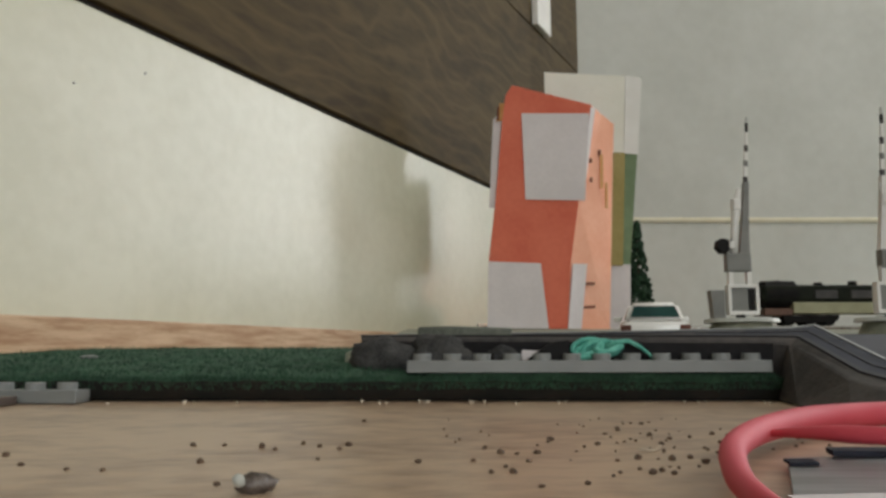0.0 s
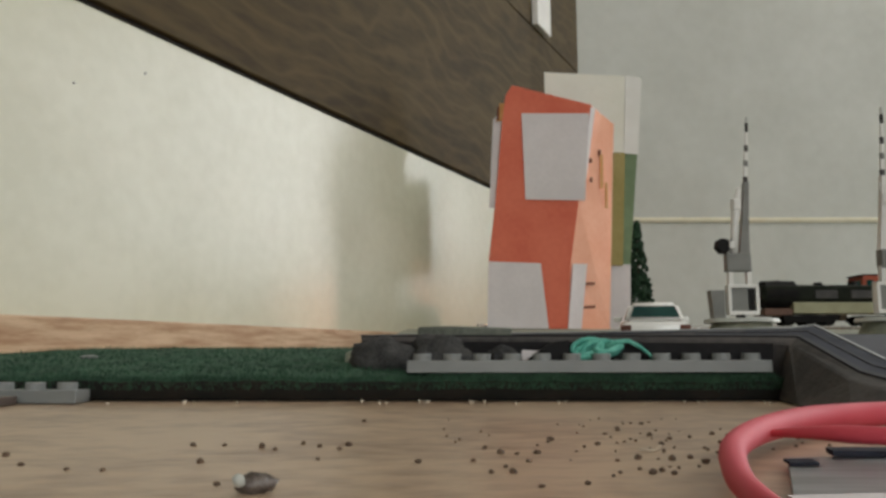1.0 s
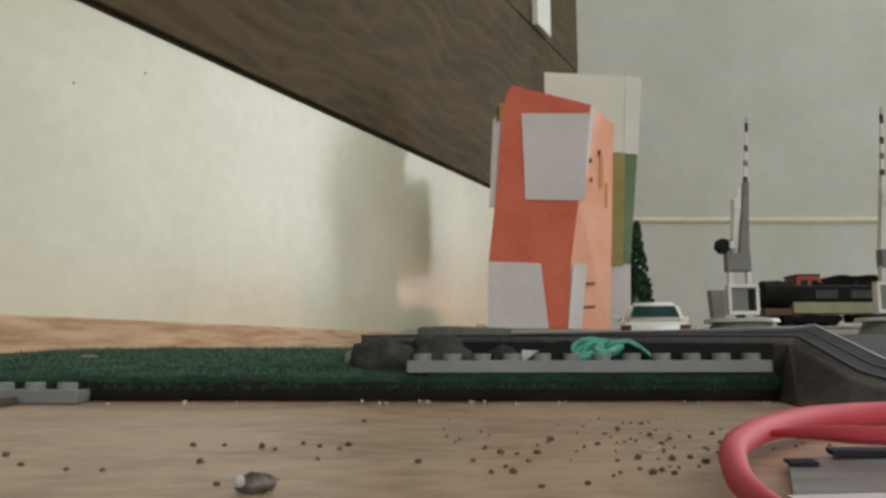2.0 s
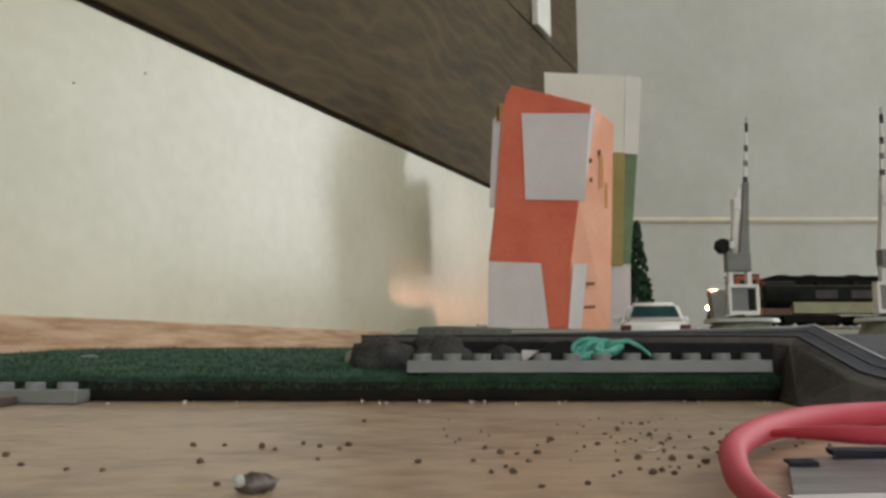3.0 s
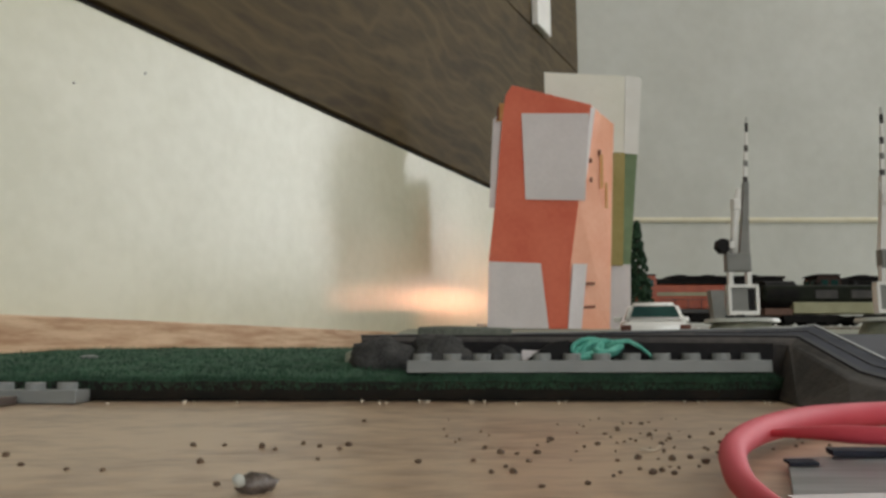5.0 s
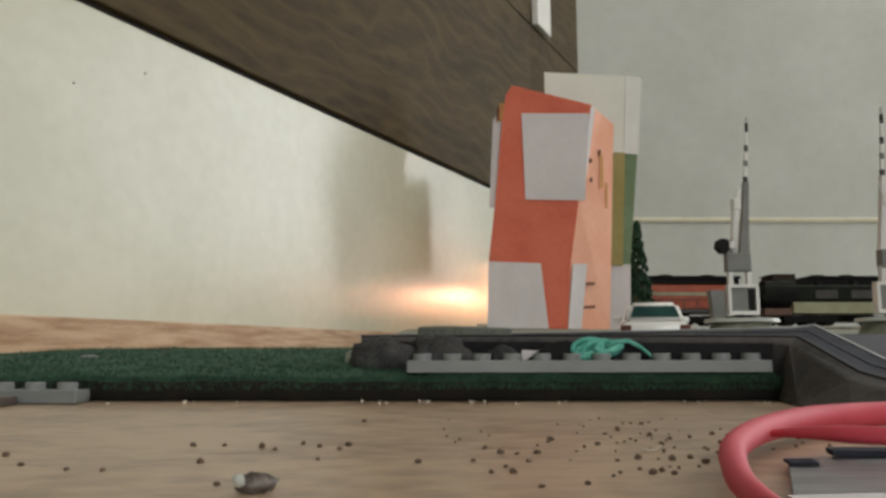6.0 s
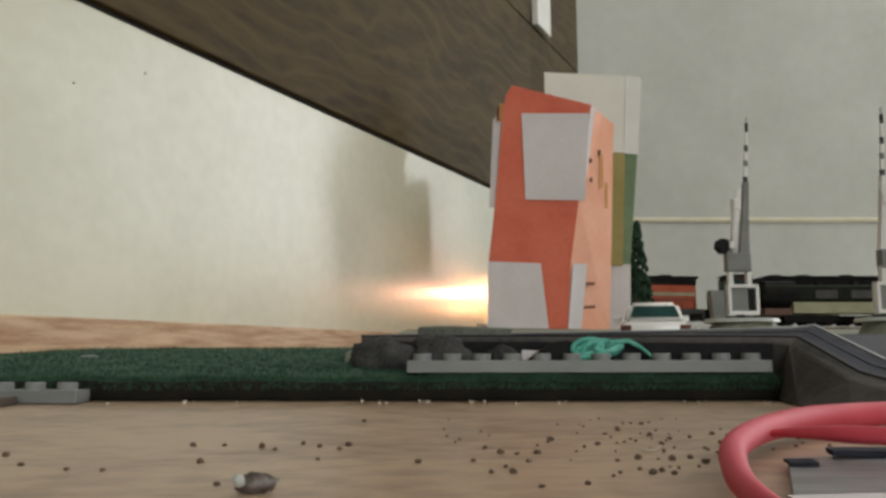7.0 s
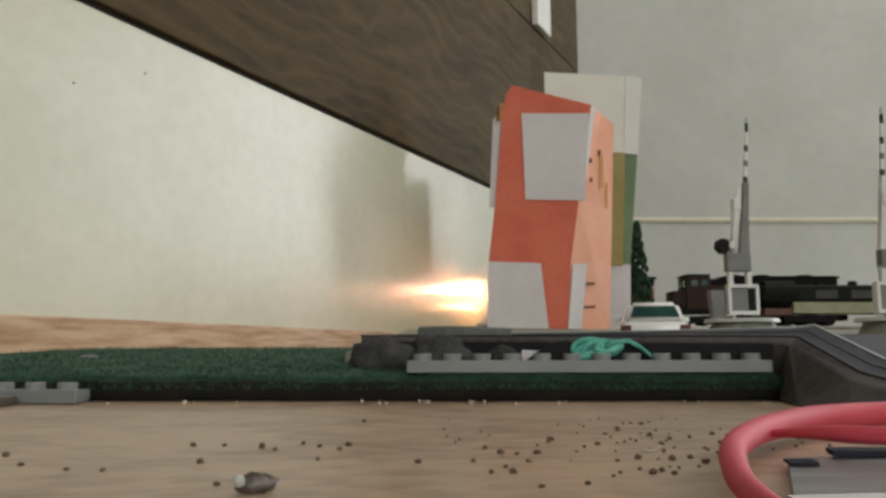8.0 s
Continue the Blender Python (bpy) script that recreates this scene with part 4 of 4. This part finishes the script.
def diesel(label, body, stripe, roof, frame_m, lights=True, L=0.185):
    """A hood-type diesel; its front is at x = 0, rails at z = 0, its rear at x = L."""
    t = thing("locomotive", pose(0, 0, 0), label, "locomotive")
    W = 0.0165
    bm = bmesh.new()
    box(bm, 0.002, L - 0.002, -W, W, 0.0135, 0.0185, bevel=0.0006)
    part("frame", bm, frame_m, t)
    bm = bmesh.new()
    box(bm, 0.006, 0.022, -0.0135, 0.0135, 0.0186, 0.0385, bevel=0.0022)
    part("short_hood", bm, body, t)
    bm = bmesh.new()
    prism(bm, [(0.0205, 0.0186), (0.0455, 0.0186), (0.0455, 0.0520), (0.0440, 0.0545), (0.0225, 0.0545), (0.0205, 0.0515)], -0.0158, 0.0158)
    cab = part("cab", bm, body, t)
    bm = bmesh.new()
    prism(bm, [(0.0190, 0.0546), (0.0460, 0.0546), (0.0445, 0.0562), (0.0205, 0.0562)], -0.0162, 0.0162)
    part("cab_roof", bm, roof, cab)
    for sy in (-1, 1):
        for x0 in (0.0245, 0.0350):
            bm = bmesh.new()
            box(bm, x0, x0 + 0.0075, sy * 0.0160 - 0.0006, sy * 0.0160 + 0.0006, 0.0425, 0.0500, bevel=0.0004)
            part("cab_window", bm, M_CGLASS, cab, "dark cab window")
    for sy in (-1, 1):
        bm = bmesh.new()
        box(bm, 0.0198, 0.0208, sy * 0.0075 - 0.0045, sy * 0.0075 + 0.0045, 0.0425, 0.0500, bevel=0.0003)
        part("windscreen", bm, M_CGLASS, cab, "dark windscreen")
    bm = bmesh.new()
    box(bm, 0.0457, L - 0.006, -0.0115, 0.0115, 0.0186, 0.0450, bevel=0.0012)
    hood = part("long_hood", bm, body, t)
    bm = bmesh.new()
    box(bm, 0.0457, L - 0.0055, -0.0122, 0.0122, 0.0451, 0.0515, bevel=0.0010)
    part("hood_top", bm, roof, t, "black hood top")
    bm = bmesh.new()
    box(bm, 0.0600, L - 0.004, -0.0140, 0.0140, 0.0516, 0.0546, bevel=0.0008)
    part("radiator_roof", bm, roof, t)
    for x in (0.075, 0.105, 0.150):
        bm = bmesh.new()
        cyl(bm, (x, 0, 0.0546), (x, 0, 0.0565), 0.0075, 0.0070, 20)
        part("roof_fan", bm, roof, t)
    for sy in (-1, 1):
        bm = bmesh.new()
        box(bm, 0.047, L - 0.008, sy * 0.0117 - 0.0004, sy * 0.0117 + 0.0004, 0.0330, 0.0365)
        part("stripe", bm, stripe, hood)
        for i in range(12):
            bm = bmesh.new()
            x0 = 0.052 + i * 0.0105
            box(bm, x0, x0 + 0.0085, sy * 0.0117 - 0.0003, sy * 0.0117 + 0.0003, 0.0205, 0.0318, bevel=0.0002)
            part("hood_door", bm, body, hood)
        bm = bmesh.new()
        for i in range(10):
            x0 = 0.05 + i * 0.0138
            cyl(bm, (x0, sy * 0.0160, 0.0185), (x0, sy * 0.0160, 0.0285), 0.0004, seg=6)
        cyl(bm, (0.05, sy * 0.0160, 0.0285), (0.1742, sy * 0.0160, 0.0285), 0.0004, seg=6)
        part("handrail", bm, M_LGREY, t)
    bm = bmesh.new()
    box(bm, 0.080, 0.125, -0.0135, 0.0135, 0.0045, 0.0134, bevel=0.0020)
    part("fuel_tank", bm, M_LBLACK, t)
    for x0, x1 in ((-0.0005, 0.0020), (L - 0.002, L + 0.0005)):
        bm = bmesh.new()
        box(bm, x0, x1, -0.0158, 0.0158, 0.0060, 0.0185, bevel=0.0004)
        part("pilot", bm, frame_m, t)
    for x in (-0.006, L):
        bm = bmesh.new()
        box(bm, x, x + 0.006, -0.0018, 0.0018, 0.0085, 0.0120, bevel=0.0003)
        part("coupler", bm, M_LBLACK, t)
    bogie(t, 0.040, 3, 0.0195)
    bogie(t, L - 0.040, 3, 0.0195)
    if lights:
        # two lenses in a flat slot, and a ditch light at each side under a small hood;
        # slot and hood plates are added to keep the glow flat
        bm = bmesh.new()
        for z in (0.0345, 0.0399):
            box(bm, -0.0045, 0.0080, -0.0072, 0.0072, z, z + 0.0006, bevel=0.0002)
        box(bm, 0.0046, 0.0075, -0.0068, 0.0068, 0.0351, 0.0399)
        hs = part("beam_slot", bm, M_LBLACK, t, "flat black slot added to flatten the headlight beam")
        for y in (-0.0032, 0.0032):
            bm = bmesh.new()
            cyl(bm, (0.0045, y, 0.0375), (0.0020, y, 0.0375), 0.0019, 0.0012, 16)
            part("headlight", bm, M_HEAD, hs, "glowing warm white headlight")
        for y in (-0.0068, 0.0068):
            bm = bmesh.new()
            cyl(bm, (-0.00255, y, 0.0205), (0.0022, y, 0.0205), 0.0019, 0.0019, 14)
            for z in (0.0184, 0.0224):
                box(bm, -0.0048, -0.0005, y - 0.0026, y + 0.0026, z, z + 0.0005, bevel=0.0001)
            lamp = part("ditch_light_base", bm, M_LBLACK, t)
            bm = bmesh.new()
            cyl(bm, (-0.00256, y, 0.0205), (-0.0034, y, 0.0205), 0.0013, 0.0009, 14)
            part("ditch_light", bm, M_DITCH, lamp, "glowing warm white ditch light")
    for o in t.children_recursive:
        o.data.transform(Matrix.Diagonal((1.037, 1, 0.990, 1)))
    return t


ORANGE_LOCO = diesel("orange diesel locomotive with black hood top and lit headlights", M_LOCO, M_LYEL, M_LBLACK, M_LGREY)
DARK_LOCO = diesel("dark brown and black diesel locomotive coupled behind", M_DBROWN, M_LBLACK, M_LBLACK, M_LBLACK, lights=False)


def parked():
    t = thing("parked_locomotive", pose(0.3115, 0.758, 0.0384), "parked dark green locomotive with a cream running board", "locomotive")
    bm = bmesh.new()
    box(bm, 0.0285, 0.21, -0.014, 0.014, 0.0120, 0.0230, bevel=0.0008)
    part("running_board", bm, M_LYEL, t, "cream painted side sill")
    bm = bmesh.new()
    box(bm, 0.0, 0.21, -0.013, 0.013, 0.0235, 0.0400, bevel=0.0030)
    part("body", bm, M_DGREEN, t)
    bm = bmesh.new()
    cyl(bm, (0.004, 0, 0.031), (0.034, 0, 0.031), 0.0138, seg=28)
    part("smokebox", bm, M_LBLACK, t, "black round front")
    bm = bmesh.new()
    box(bm, 0.0, 0.0280, -0.0135, 0.0135, 0.0100, 0.0170, bevel=0.0010)
    part("front_beam", bm, M_LBROWN, t, "brown front beam")
    for x, h in ((0.018, 0.0035), (0.060, 0.0015), (0.094, 0.0030), (0.125, 0.0018)):
        bm = bmesh.new()
        cyl(bm, (x, 0, 0.0395), (x, 0, 0.0415 + h), 0.0045, 0.0040, 16)
        part("dome", bm, M_LBLACK, t)
    for x in (0.05, 0.085, 0.12):
        bm = bmesh.new()
        box(bm, x, x + 0.022, -0.0142, -0.0128, 0.0265, 0.0345, bevel=0.0006)
        part("side_panel", bm, M_LGREY, t)
    bogie(t, 0.045, 3, 0.0195)
    bogie(t, 0.150, 3, 0.0195)


parked()


def motions():
    hold = CURVE_X - 0.2227

    def gone(t):
        """Metres run since 4.2 s; the train loses a little speed on the way."""
        u = t - 4.2
        return (0.0565 * u - 0.0027 * u * u) if u < 0 else (0.0505 * u - 0.0008 * u * u)

    def rows(behind, length):
        out = []
        for i in range(33):
            t = i * 0.25
            q = gone(t) + hold - behind
            a, b = on_track(q - 0.036), on_track(q - length + 0.036)
            d = (a - b).normalized()
            o = a + d * 0.036
            out.append((t, pose(o.x, o.y, o.z, 0, 0, math.degrees(math.atan2(d.y, d.x)) - 180)))
        return out

    walk(ORANGE_LOCO, rows(0.0, 0.192))
    walk(DARK_LOCO, rows(0.199, 0.192))


motions()
